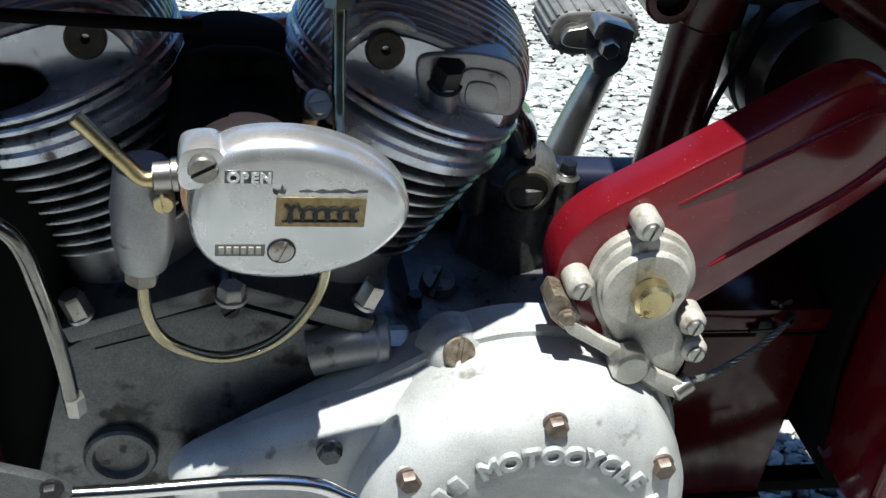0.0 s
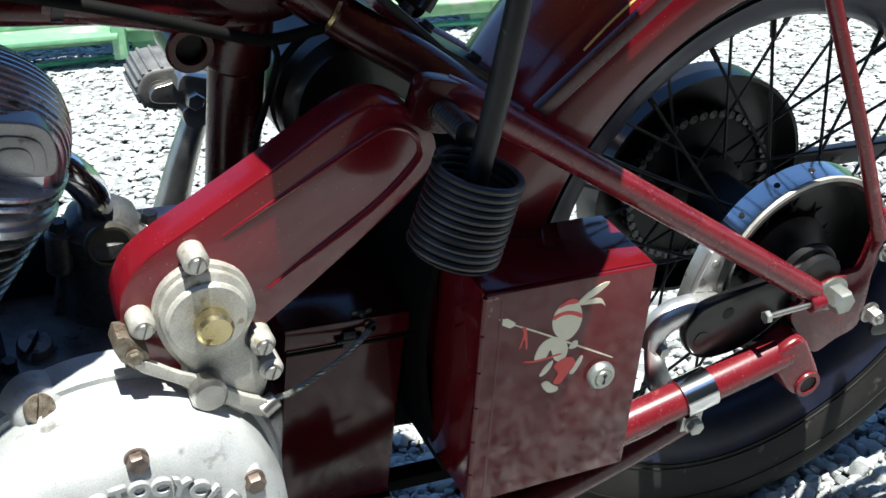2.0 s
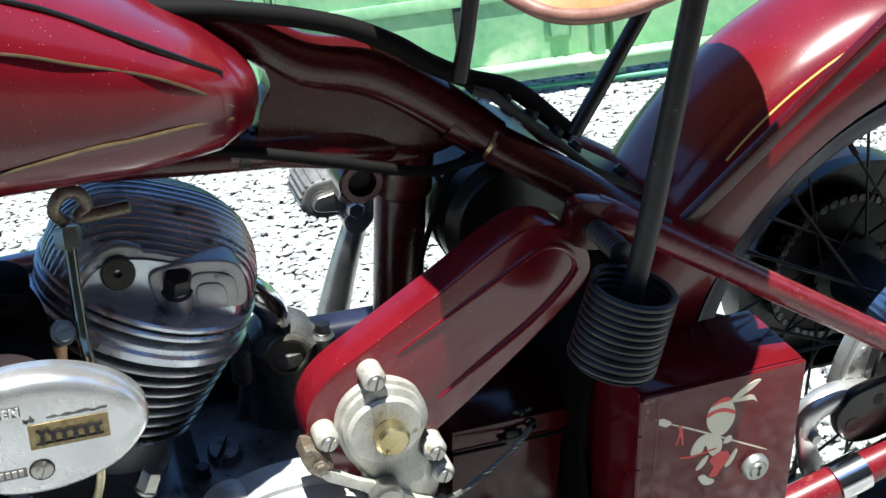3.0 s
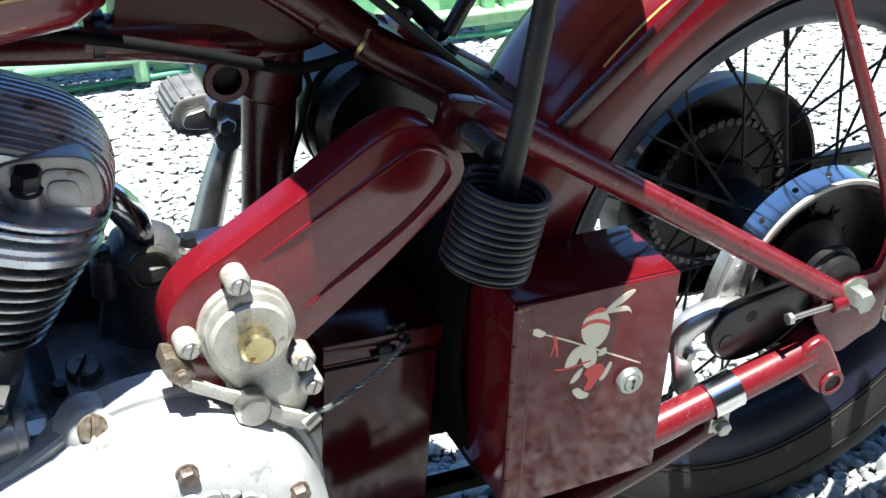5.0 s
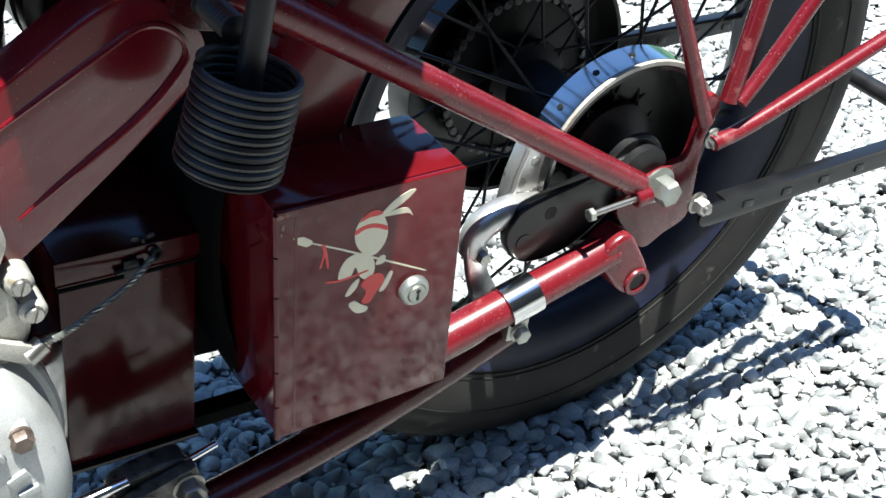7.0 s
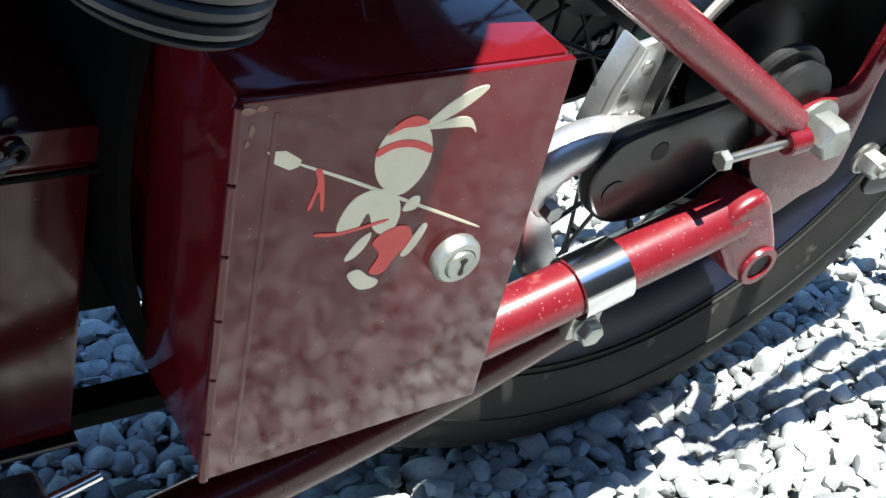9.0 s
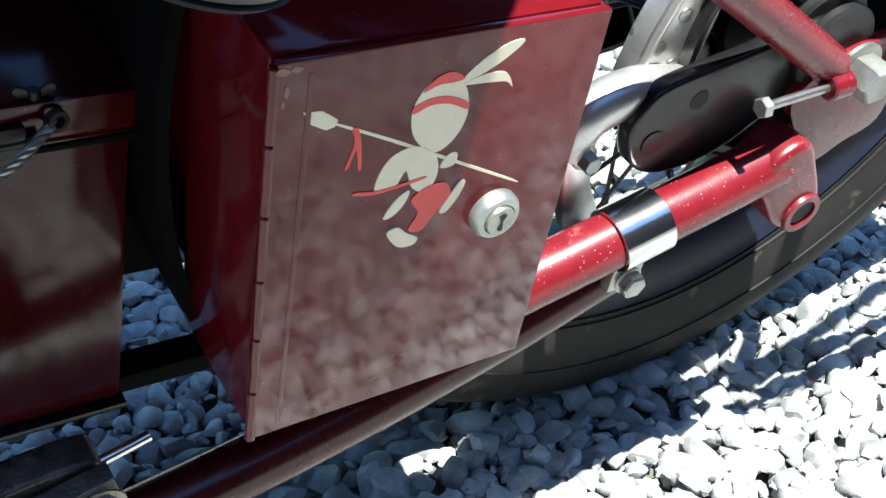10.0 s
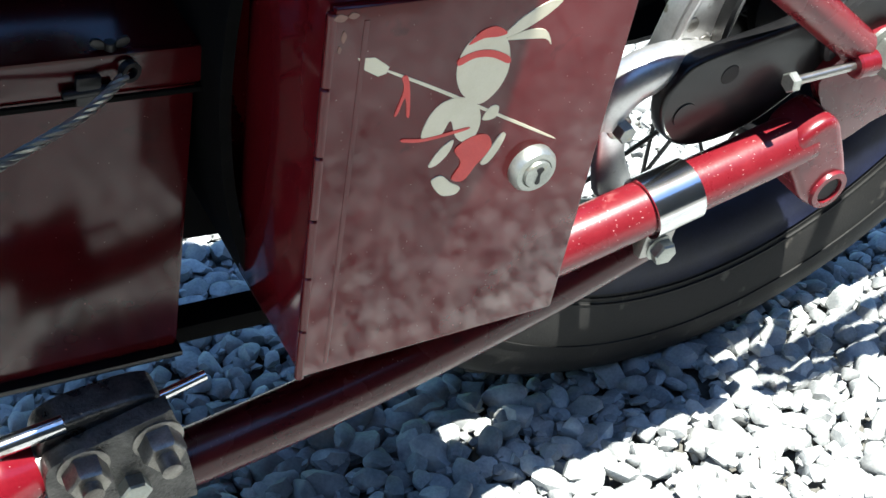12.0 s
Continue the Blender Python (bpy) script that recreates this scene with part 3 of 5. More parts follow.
for a in (142, 118, 96, 60):
    v = AX + Vector((0.0995 * math.cos(radians(a)), -0.078, 0.0995 * math.sin(radians(a))))
    part("rivet", lathe([(0, 0.0032), (0.001, 0.0028), (0.0014, 0.0)], v, (math.cos(radians(a)), 0, math.sin(radians(a))), 12), GREYBLACK, drum)
disc = part("sprocket", lathe([(-0.088, 0.02), (-0.088, 0.078), (-0.083, 0.080), (-0.082, 0.078), (-0.082, 0.02)], AX, OUT, 64), GREYBLACK, bike)
guard = part("chain_guard_disc", lathe([(-0.11, 0.02), (-0.11, 0.125), (-0.112, 0.127), (-0.075, 0.127), (-0.075, 0.123), (-0.105, 0.121), (-0.105, 0.02)], AX, OUT, 64), BLACK, bike, "black domed sprocket cover")
roll_bm = rod((0, -0.004, 0), (0, 0.004, 0), 0.0042, segs=10)
roller = None
for k in range(44):
    a = 2 * math.pi * k / 44
    m = Matrix.Translation((AX.x + 0.083 * math.cos(a), YC + 0.083, AX.z + 0.083 * math.sin(a))) @ Matrix.Rotation(-a, 4, "Y")
    if roller is None:
        for y in (-0.0055, 0.0055):
            own = lathe([(0, 0.0045), (0.001, 0.0045)], (0, y, 0.003), (0, 1, 0), 8)
            merge(own, roll_bm)
        roller = part("chain_link", roll_bm, OILYALU, disc, place=m)
    else:
        again(roller, "chain_link", m)
part("wheel_axle", rod((0, 0.0345, 0.33), (0, 0.32, 0.33), 0.009), STEEL, bike)

# mudguard
MG = [(0.074, 0.296), (0.073, 0.312), (0.076, 0.336), (0.084, 0.352), (0.100, 0.363), (0.125, 0.370), (0.15, 0.372)]
MG = MG + [(2 * YC - y, r) for y, r in reversed(MG[:-1])]
inner = [(y + (0.0016 if y < YC else -0.0016 if y > YC else 0), r - 0.0016) for y, r in reversed(MG)]
mud = part("mudguard", ring_about_axle(MG + inner, 42, 222, 100), RED, bike, "glossy red mudguard with a yellow line")
part("pin_line", ring_about_axle([(0.0832, 0.3512), (0.0839, 0.3528), (0.0845, 0.3524), (0.0838, 0.3508)], 44, 140, 80), YELLOW, mud)
# Black flap, made wide so its colour gives the mudguard front its shade.
part("splash_flap", ring_about_axle([(0.074, 0.380), (0.074, 0.386), (0.222, 0.386), (0.222, 0.380)], 158, 206, 40), SHADEBLACK, mud, "black flap widened to stand in for shade on the mudguard front")
# Added black plate: hides sunlit gravel so the gap stays dark.
part("chain_guard", slab([(-0.50, 0.098), (-0.27, 0.090), (-0.27, 0.40), (-0.50, 0.40)], 0.222, 0.227, 0.001), SHADEBLACK, mud, "black plate added to darken the gap beside the battery box")
part("stay", slab([(-0.318, 0.520), (-0.309, 0.512), (-0.060, 0.745), (-0.069, 0.752)], 0.060, 0.070, 0.002), DARKRED, mud)

# rear frame
frame_part = part("frame", pipe([(-0.690, YC, 0.706), (-0.648, YC, 0.684), (-0.605, YC, 0.655), (-0.56, YC, 0.644), (-0.525, YC - 0.002, 0.627), (-0.485, YC - 0.008, 0.600), (-0.455, YC - 0.016, 0.578)], 0.02, 28, 8, None, [0.015, 0.016, 0.020, 0.0215, 0.0205, 0.0190, 0.0172]), DARKRED, bike, "dark red forged and tubular frame", 70)
part("gusset_web", slab(smooth_outline([(-0.640, 0.676), (-0.606, 0.664), (-0.560, 0.652), (-0.520, 0.630), (-0.478, 0.598), (-0.480, 0.580), (-0.510, 0.570), (-0.560, 0.570), (-0.610, 0.574), (-0.640, 0.582), (-0.6400, 0.602), (-0.6370, 0.624), (-0.6290, 0.640), (-0.6330, 0.656)], 6), YC - 0.013, YC + 0.013, 0.009, None, 4), DARKRED, frame_part, "", 60)
part("lower_lug", pipe([(-0.660, YC, 0.592), (-0.62, YC, 0.589), (-0.57, YC, 0.583), (-0.525, YC + 0.01, 0.575)], 0.018, 22, 6, None, [0.0145, 0.0175, 0.0195, 0.021]), DARKRED, frame_part)
part("tube_clip", lathe([(-0.004, 0.0150), (-0.004, 0.0180), (0.004, 0.0180), (0.004, 0.0150)], (-0.650, YC, 0.5925), (1, 0, -0.05), 24, hollow=True), BLACK, frame_part)
part("post_collar", rod((-0.5165, 0.178, 0.525), (-0.5150, 0.165, 0.612), 0.0262, 0.024, 28), DARKRED, frame_part)
part("seat_tube", pipe([(-0.49, 0.140, 0.598), (-0.45, 0.132, 0.573), (-0.40, 0.100, 0.548), (-0.37, 0.072, 0.530), (-0.34, 0.056, 0.514)], 0.0165, 20, 8), DARKRED, frame_part)
part("cable_clip", lathe([(-0.0016, 0.0170), (-0.0016, 0.0180), (0.0016, 0.0180), (0.0016, 0.0170)], (-0.4605, 0.134, 0.579), (0.8, -0.18, -0.42), 24, hollow=True), BRASS, frame_part)
strip = slab([(-0.480, 0.632), (-0.462, 0.626), (-0.372, 0.552), (-0.322, 0.524), (-0.326, 0.518), (-0.376, 0.546), (-0.466, 0.619), (-0.482, 0.625)], 0.115, 0.170, 0.002)
bar = part("saddle_bar", strip, GREYBLACK, frame_part, "black flat saddle bar with bolts")
for x, z in ((-0.448, 0.616), (-0.425, 0.597), (-0.402, 0.579), (-0.384, 0.564), (-0.340, 0.536)):
    bolt("bar_bolt", (x, 0.130, z), (0.6, 0, 0.78), 0.010, 0.005, GREYBLACK, bar, 1.3)
part("seat_post", rod((-0.5175, 0.185, 0.24), (-0.5145, 0.18, 0.60), 0.0218, segs=28), DARKRED, frame_part)
part("top_tube", pipe([(-0.66, YC, 0.690), (-0.72, YC, 0.716), (-0.95, YC, 0.765)], 0.0150, 16), DARKRED, frame_part)
part("lower_tank_tube", pipe([(-0.54, YC, 0.585), (-0.64, YC, 0.585), (-0.80, YC, 0.595), (-1.10, YC, 0.62)], 0.013, 16), DARKRED, frame_part)
eye = lathe([(-0.020, 0.0115), (-0.020, 0.0165), (-0.018, 0.0182), (0.018, 0.0182), (0.020, 0.0165), (0.020, 0.0115)], (-0.5600, 0.160, 0.5525), OUT, 28, hollow=True)
part("post_lug", eye, DARKRED, frame_part)
part("lug_bore", rod((-0.5600, 0.150, 0.5525), (-0.5600, 0.178, 0.5525), 0.0118), SHADOWGAP, frame_part)
part("chain_stay", pipe([(-0.40, 0.060, 0.545), (-0.36, 0.045, 0.527), (-0.18, 0.034, 0.424), (-0.012, 0.028, 0.326)], 0.0118, 20, 8), FADEDRED, frame_part, "red rear frame tube")
part("chain_stay", pipe([(-0.40, 0.24, 0.545), (-0.36, 0.255, 0.527), (-0.18, 0.266, 0.424), (-0.012, 0.272, 0.326)], 0.0118, 20, 8), FADEDRED, frame_part, "red rear frame tube")
lugplate = slab(smooth_outline([(-0.426, 0.540), (-0.420, 0.557), (-0.398, 0.555), (-0.377, 0.545), (-0.375, 0.530), (-0.390, 0.515), (-0.413, 0.517), (-0.427, 0.527)], 4), 0.048, 0.064, 0.002)
part("seat_lug", lugplate, DARKRED, frame_part)
part("lug_hole", rod((-0.410, 0.0475, 0.534), (-0.410, 0.052, 0.534), 0.0055), SHADOWGAP, frame_part)
bolt("lug_bolt", (-0.388, 0.048, 0.519), OUT, 0.013, 0.010, GREYBLACK, frame_part)
part("lower_rail", pipe([(-0.47, 0.03, 0.103), (-0.40, 0.03, 0.113), (-0.30, 0.032, 0.136), (-0.20, 0.034, 0.168), (-0.12, 0.036, 0.20)], 0.0165, 20, 6), DARKRED, frame_part, "dark red lower frame tube")
part("lower_rail", pipe([(-0.95, 0.25, 0.12), (-0.47, 0.27, 0.103), (-0.30, 0.27, 0.136), (-0.04, 0.27, 0.25)], 0.0135, 20, 6), DARKRED, frame_part)
part("bottom_rail", block((-0.56, 0.115, 0.108), (-0.20, 0.135, 0.122), 0.003), SHADEBLACK, frame_part)
plate = slab(smooth_outline([(-0.0268, 0.2989), (-0.016, 0.318), (0.004, 0.331), (0.030, 0.337), (0.044, 0.341), (0.047, 0.371), (0.050, 0.398), (0.060, 0.400), (0.068, 0.385), (0.059, 0.352), (0.0640, 0.305), (0.0635, 0.2735), (0.040, 0.2610), (0.0175, 0.2500), (-0.004, 0.270)], 4), 0.030, 0.038, 0.0025)
axle_plate = part("axle_plate", plate, FADEDRED, frame_part, "red axle plate")
bolt("axle_nut", (0.0130, 0.0270, 0.3200), OUT, 0.022, 0.019, ZINC, bike, 1.6, 8, 0, "large zinc-plated axle nut")
bolt("stay_bolt", (0.0600, 0.0215, 0.3615), OUT, 0.014, 0.008, ZINC, bike, 1.4, 0, 0.004)
bolt("stand_bolt", (0.0450, 0.0060, 0.3070), OUT, 0.014, 0.012, STEEL, bike, 1.5, 20, 0.004)
for pts, r in (([(0.037, 0.014, 0.386), (-0.010, 0.022, 0.480), (-0.055, 0.035, 0.570), (-0.10, 0.05, 0.66)], 0.0068), ([(0.056, 0.012, 0.405), (0.068, 0.018, 0.47), (0.085, 0.03, 0.56), (0.10, 0.05, 0.66)], 0.0082), ([(0.064, 0.006, 0.405), (0.085, 0.008, 0.43), (0.125, 0.01, 0.49), (0.24, 0.02, 0.66)], 0.0068), ([(0.045, 0.006, 0.368), (0.09, 0.004, 0.383), (0.20, 0.002, 0.43), (0.34, 0.0, 0.49)], 0.0075)):
    part("mudguard_stay", pipe([(x + 0.010, y + 0.010, z - 0.008) for x, y, z in pts], r, 12, 6), FADEDRED, bike)
# adjuster and fork end
part("adjuster", rod((-0.0725, 0.017, 0.3155), (-0.0145, 0.018, 0.3200), 0.0028, segs=12), STEEL, bike)
bolt("adjuster_head", (-0.0680, 0.017, 0.3158), (-1, 0, -0.08), 0.0105, 0.005, ZINC, bike, 0)
part("adjuster_lug", rod((-0.0215, 0.018, 0.3195), (-0.0055, 0.018, 0.3210), 0.0080, segs=18), FADEDRED, bike)

# brake arm, black anchor plate and bright lever
arm = slab(smooth_outline([(-0.137, 0.293), (-0.131, 0.311), (-0.116, 0.322), (-0.06, 0.335), (-0.01, 0.350), (0.01, 0.33), (-0.02, 0.298), (-0.06, 0.268), (-0.100, 0.260), (-0.126, 0.270)], 5), 0.040, 0.052, 0.003, None, 3)
anchor = part("anchor_plate", arm, BLACK, bike, "black brake anchor plate with a hole")
part("plate_hole", rod((-0.094, 0.0395, 0.309), (-0.094, 0.045, 0.309), 0.007), SHADOWGAP, anchor)
part("plate_stud", lathe([(0, 0.008), (0.0006, 0.0078), (0.0008, 0.0)], (-0.118, 0.0398, 0.285), OUT, 24), BLACK, anchor)
hook = [(-0.0850, 0.3060), (-0.0964, 0.3071), (-0.1225, 0.3089), (-0.1408, 0.3052), (-0.1530, 0.2979), (-0.1582, 0.2879), (-0.1585, 0.2742)]
blever = part("brake_lever", pipe([(x, 0.058, z) for x, z in hook], 0.010, 18, 8, None, [0.0100, 0.0115, 0.0130, 0.0135, 0.0130, 0.0122, 0.0110]), LEVER, bike, "polished round hooked brake lever")
part("lever_arm", slab(smooth_outline([(-0.1690, 0.2850), (-0.1610, 0.2900), (-0.1500, 0.2850), (-0.1465, 0.2740), (-0.1420, 0.2550), (-0.1283, 0.2300), (-0.1340, 0.2180), (-0.1500, 0.2220), (-0.1580, 0.2400), (-0.1640, 0.2600)], 4), 0.0500, 0.0580, 0.0025, None, 3), LEVER, blever)
bolt("lever_bolt", (-0.1550, 0.0495, 0.2760), OUT, 0.0105, 0.009, ZINC, blever, 1.5, 15)
clev = part("band_clevis", slab([(-0.122, 0.306), (-0.118, 0.334), (-0.110, 0.362), (-0.094, 0.366), (-0.084, 0.352), (-0.088, 0.318), (-0.100, 0.304)], 0.064, 0.070, 0.002), LEVER, bike, "plated brake band clevis")
part("clevis_flange", slab([(-0.088, 0.318), (-0.084, 0.352), (-0.094, 0.366), (-0.091, 0.368), (-0.080, 0.353), (-0.084, 0.317)], 0.060, 0.082, 0.001), LEVER, clev)
part("clevis_flange", slab([(-0.122, 0.306), (-0.118, 0.334), (-0.110, 0.362), (-0.107, 0.361), (-0.115, 0.334), (-0.119, 0.306)], 0.062, 0.082, 0.001), LEVER, clev)
for x, z in ((-0.112, 0.329), (-0.098, 0.316), (-0.101, 0.348)):
    part("clevis_rivet", lathe([(0, 0.0048), (0.001, 0.0046), (0.0016, 0.003), (0.0010, 0.0)], (x, 0.0642, z), OUT, 16), STEEL, clev)

# red side tube with its forged eye and chrome clamp
tube = part("side_tube", pipe([(-0.2350, 0.0145, 0.2208), (-0.2085, 0.014, 0.2290), (-0.16, 0.013, 0.2440), (-0.10, 0.012, 0.2625), (-0.045, 0.012, 0.2795)], 0.0165, 24, 5), FADEDRED, bike, "red footrest tube with a forged eye")
tube.matrix_basis = Matrix.Translation((0.0145, 0.0115, -0.0118)) @ tube.matrix_basis
eye_bm = slab(smooth_outline([(-0.060, 0.268), (-0.062, 0.288), (-0.047, 0.2995), (-0.035, 0.2975), (-0.0225, 0.2810), (-0.0075, 0.2580), (-0.002, 0.2425), (-0.007, 0.2300), (-0.0195, 0.2285), (-0.036, 0.238), (-0.049, 0.253)], 5), -0.003, 0.028, 0.006, None, 4)
part("tube_eye", eye_bm, FADEDRED, tube)
part("eye_rim", lathe([(-0.002, 0.0095), (-0.002, 0.0135), (0.0, 0.0142), (0.006, 0.0142), (0.006, 0.0095)], (-0.018, -0.0035, 0.2445), (0, 1, 0), 28, hollow=True), FADEDRED, tube)
part("eye_bore", rod((-0.018, -0.0036, 0.2445), (-0.018, 0.02, 0.2445), 0.0095), SHADOWGAP, tube)
ux = Vector((0.1, 0, 0.03)).normalized()
cl = lathe([(-0.016, 0.0168), (-0.016, 0.0190), (0.016, 0.0190), (0.016, 0.0168)], Vector((-0.1405, 0.0125, 0.2500)), ux, 32, hollow=True)
clamp = part("chrome_clamp", cl, CHROME, tube, "chromed steel clamp")
part("clamp_ears", block((-0.152, 0.004, 0.212), (-0.130, 0.022, 0.236), 0.002), STEEL, tube)
bolt("clamp_bolt", (-0.139, 0.004, 0.219), OUT, 0.014, 0.008, ZINC, tube, 1.3, 0)
part("link_rod", rod((-0.215, 0.02, 0.200), (-0.14, 0.02, 0.218), 0.006), STEEL, tube)

# black rear stand
for y, turn_in in ((-0.004, 0.02), (0.290, -0.02)):
    own = slab(smooth_outline([(0.046, 0.288), (0.046, 0.303), (0.075, 0.309), (0.20, 0.314), (0.33, 0.319), (0.392, 0.322), (0.392, 0.304), (0.33, 0.299), (0.20, 0.293), (0.075, 0.286)], 3), y, y + 0.004, 0.0012)
    merge(slab([(0.07, 0.3075), (0.39, 0.3205), (0.39, 0.3235), (0.07, 0.3105)], y, y + 0.014, 0.001), own)
    for k in range(6):
        x = 0.095 + k * 0.05
        merge(block((x, y - 0.0015, 0.296 + k * 0.002), (x + 0.012, y, 0.303 + k * 0.002), 0.0006), own)
    part("stand_leg", own, BLACK, bike, "black pressed steel rear stand")
part("stand_foot", pipe([(0.385, 0.004, 0.312), (0.396, 0.03, 0.312), (0.398, 0.15, 0.312), (0.396, 0.27, 0.312), (0.385, 0.294, 0.312)], 0.010, 10, 6), GREYBLACK, bike)

# tool box
TL, BL, BR, TR = (-0.3745, 0.4020), (-0.3625, 0.1920), (-0.2112, 0.1985), (-0.2218, 0.4060)
box = part("tool_box", slab([TL, TR, BR, BL], 0.004, 0.084, 0.003), BOXRED, bike, "dark red painted steel tool box with a lock")
door = part("door", slab(shrink([TL, TR, BR, BL], 0.0008), -0.0012, 0.0032, 0.0010), BOXRED, box)
part("door_crease", slab([(-0.3610, 0.396), (-0.3585, 0.396), (-0.3485, 0.199), (-0.3510, 0.199)], -0.0015, 0.0, 0.0003), BOXRED, door)
hinge = None
for k in range(6):
    z = 0.190 + k * 0.0350
    m = Matrix.Translation((-0.3622 - (z - 0.192) * 0.0570, 0.0012, z)) @ Matrix.Rotation(-0.057, 4, "Y")
    if hinge is None:
        hinge = part("hinge_knuckle", rod((0, 0, 0), (0, 0, 0.0345), 0.0026, segs=10, round_=0.25), BOXRED, box, place=m)
    else:
        again(hinge, "hinge_knuckle", m)
for x, z, w, h in ((-0.3715, 0.3985, 0.0030, 0.0022), (-0.3660, 0.3990, 0.0024, 0.0018), (-0.3690, 0.390, 0.0012, 0.0035), (-0.3700, 0.384, 0.0009, 0.0022)):
    part("paint_chip", slab(smooth_outline([(x - w, z - h * 0.4), (x - w * 0.4, z + h * 0.6), (x + w * 0.5, z + h * 0.3), (x + w, z - h * 0.2), (x + w * 0.2, z - h)], 3), -0.0016, -0.0010, 0), DARKLEATHER, door)
lock = part("lock", lathe([(0, 0.0125), (0.004, 0.0125), (0.0065, 0.0108), (0.0070, 0.0082), (0.0062, 0.0078), (0.0085, 0.0072), (0.0088, 0.0)], (-0.2565, -0.001, 0.3055), OUT, 36), ZINC, box, "round nickel-plated key lock")
part("keyhole", slab(smooth_outline([(-0.2577, 0.3010), (-0.2571, 0.3060), (-0.2585, 0.3090), (-0.2565, 0.3105), (-0.2545, 0.3090), (-0.2559, 0.3060), (-0.2553, 0.3010)], 4), -0.0101, -0.0096, 0), SHADOWGAP, lock)

# worn transfer on the door, as plain patches
def patch(name, outline, material, lift):
    part(name, slab(smooth_outline(outline, 4), -0.0011 - lift, -0.0009, 0), material, emblem)


emblem = part("transfer", slab([(-0.3610, 0.3786), (-0.3530, 0.3780), (-0.3480, 0.3745), (-0.3455, 0.3725), (-0.3465, 0.3695), (-0.3502, 0.3686), (-0.3570, 0.3725)], -0.0013, -0.0009, 0), CREAM, door, "cream and red painted transfer, worn")
patch("thin_line", [(-0.346, 0.3712), (-0.320, 0.3590), (-0.285, 0.3408), (-0.2500, 0.3224), (-0.2503, 0.3214), (-0.286, 0.3396), (-0.321, 0.3578), (-0.346, 0.3702)], CREAM, 0.0003)
patch("ribbon", [(-0.3385, 0.3665), (-0.3365, 0.3600), (-0.3388, 0.3480), (-0.3372, 0.3480), (-0.3350, 0.3560), (-0.3325, 0.3462), (-0.3312, 0.3468), (-0.3335, 0.3600), (-0.3360, 0.3670)], DECALRED, 0.0005)
patch("patch", [(-0.3110, 0.3760), (-0.3117, 0.3650), (-0.3065, 0.3540), (-0.2960, 0.3470), (-0.2880, 0.3530), (-0.2847, 0.3640), (-0.2880, 0.3770), (-0.2960, 0.3850), (-0.3050, 0.3840)], CREAM, 0.0004)
patch("patch", [(-0.3120, 0.3725), (-0.3040, 0.3755), (-0.2950, 0.3748), (-0.2860, 0.3705), (-0.2858, 0.3670), (-0.2950, 0.3712), (-0.3040, 0.3720), (-0.3115, 0.3690)], DECALRED, 0.0006)
patch("patch", [(-0.3090, 0.3790), (-0.3040, 0.3850), (-0.2970, 0.3868), (-0.2905, 0.3830), (-0.2950, 0.3815), (-0.3020, 0.3815)], DECALRED, 0.0006)
patch("patch", [(-0.2925, 0.3805), (-0.2840, 0.3900), (-0.2720, 0.3965), (-0.2650, 0.3966), (-0.2720, 0.3895), (-0.2830, 0.3830)], CREAM, 0.0005)
patch("patch", [(-0.2905, 0.3795), (-0.2800, 0.3830), (-0.2700, 0.3820), (-0.2649, 0.3741), (-0.2690, 0.3775), (-0.2790, 0.3785)], CREAM, 0.0004)
patch("patch", [(-0.3221, 0.3320), (-0.3215, 0.3420), (-0.3160, 0.3500), (-0.3060, 0.3520), (-0.2960, 0.3460), (-0.2925, 0.3350), (-0.2960, 0.3260), (-0.3040, 0.3300), (-0.3090, 0.3400), (-0.3130, 0.3320)], CREAM, 0.0004)
patch("patch", [(-0.2920, 0.3380), (-0.2890, 0.3445), (-0.2845, 0.3440), (-0.2850, 0.3380)], CREAM, 0.0004)
patch("thin_line", [(-0.3318, 0.3340), (-0.3200, 0.3325), (-0.3000, 0.3350), (-0.3000, 0.3335), (-0.3200, 0.3308), (-0.3316, 0.3322)], DECALRED, 0.0006)
patch("patch", [(-0.3030, 0.3230), (-0.2960, 0.3290), (-0.2870, 0.3290), (-0.2830, 0.3210), (-0.2890, 0.3120), (-0.2940, 0.3040), (-0.3010, 0.3060), (-0.2980, 0.3150)], DECALRED, 0.0006)
patch("patch", [(-0.3153, 0.3160), (-0.3110, 0.3250), (-0.3050, 0.3290), (-0.3060, 0.3220), (-0.3110, 0.3160)], CREAM, 0.0005)
patch("patch", [(-0.3118, 0.3065), (-0.3070, 0.3090), (-0.3010, 0.3040), (-0.2950, 0.3000), (-0.2971, 0.2963), (-0.3050, 0.2975)], CREAM, 0.0007)
patch("patch", [(-0.2867, 0.3125), (-0.2840, 0.3190), (-0.2795, 0.3280), (-0.2765, 0.3270), (-0.2790, 0.3180), (-0.2830, 0.3120)], CREAM, 0.0007)

# battery box
batt = part("battery_box", block((-0.492, 0.103, 0.122), (-0.386, 0.21, 0.308), 0.003), BATTRED, bike, "dark red battery box with a lid")
part("lid", block((-0.495, 0.099, 0.304), (-0.383, 0.215, 0.326), 0.003), BATTRED, batt)
part("foot_flange", block((-0.494, 0.098, 0.117), (-0.384, 0.21, 0.121), 0.001), BLACK, batt)
clasp = part("clasp", block((-0.446, 0.0945, 0.302), (-0.434, 0.099, 0.318), 0.002), GREYBLACK, batt)
part("clasp_pin", rod((-0.452, 0.096, 0.309), (-0.428, 0.096, 0.310), 0.0025, segs=10), GREYBLACK, clasp)
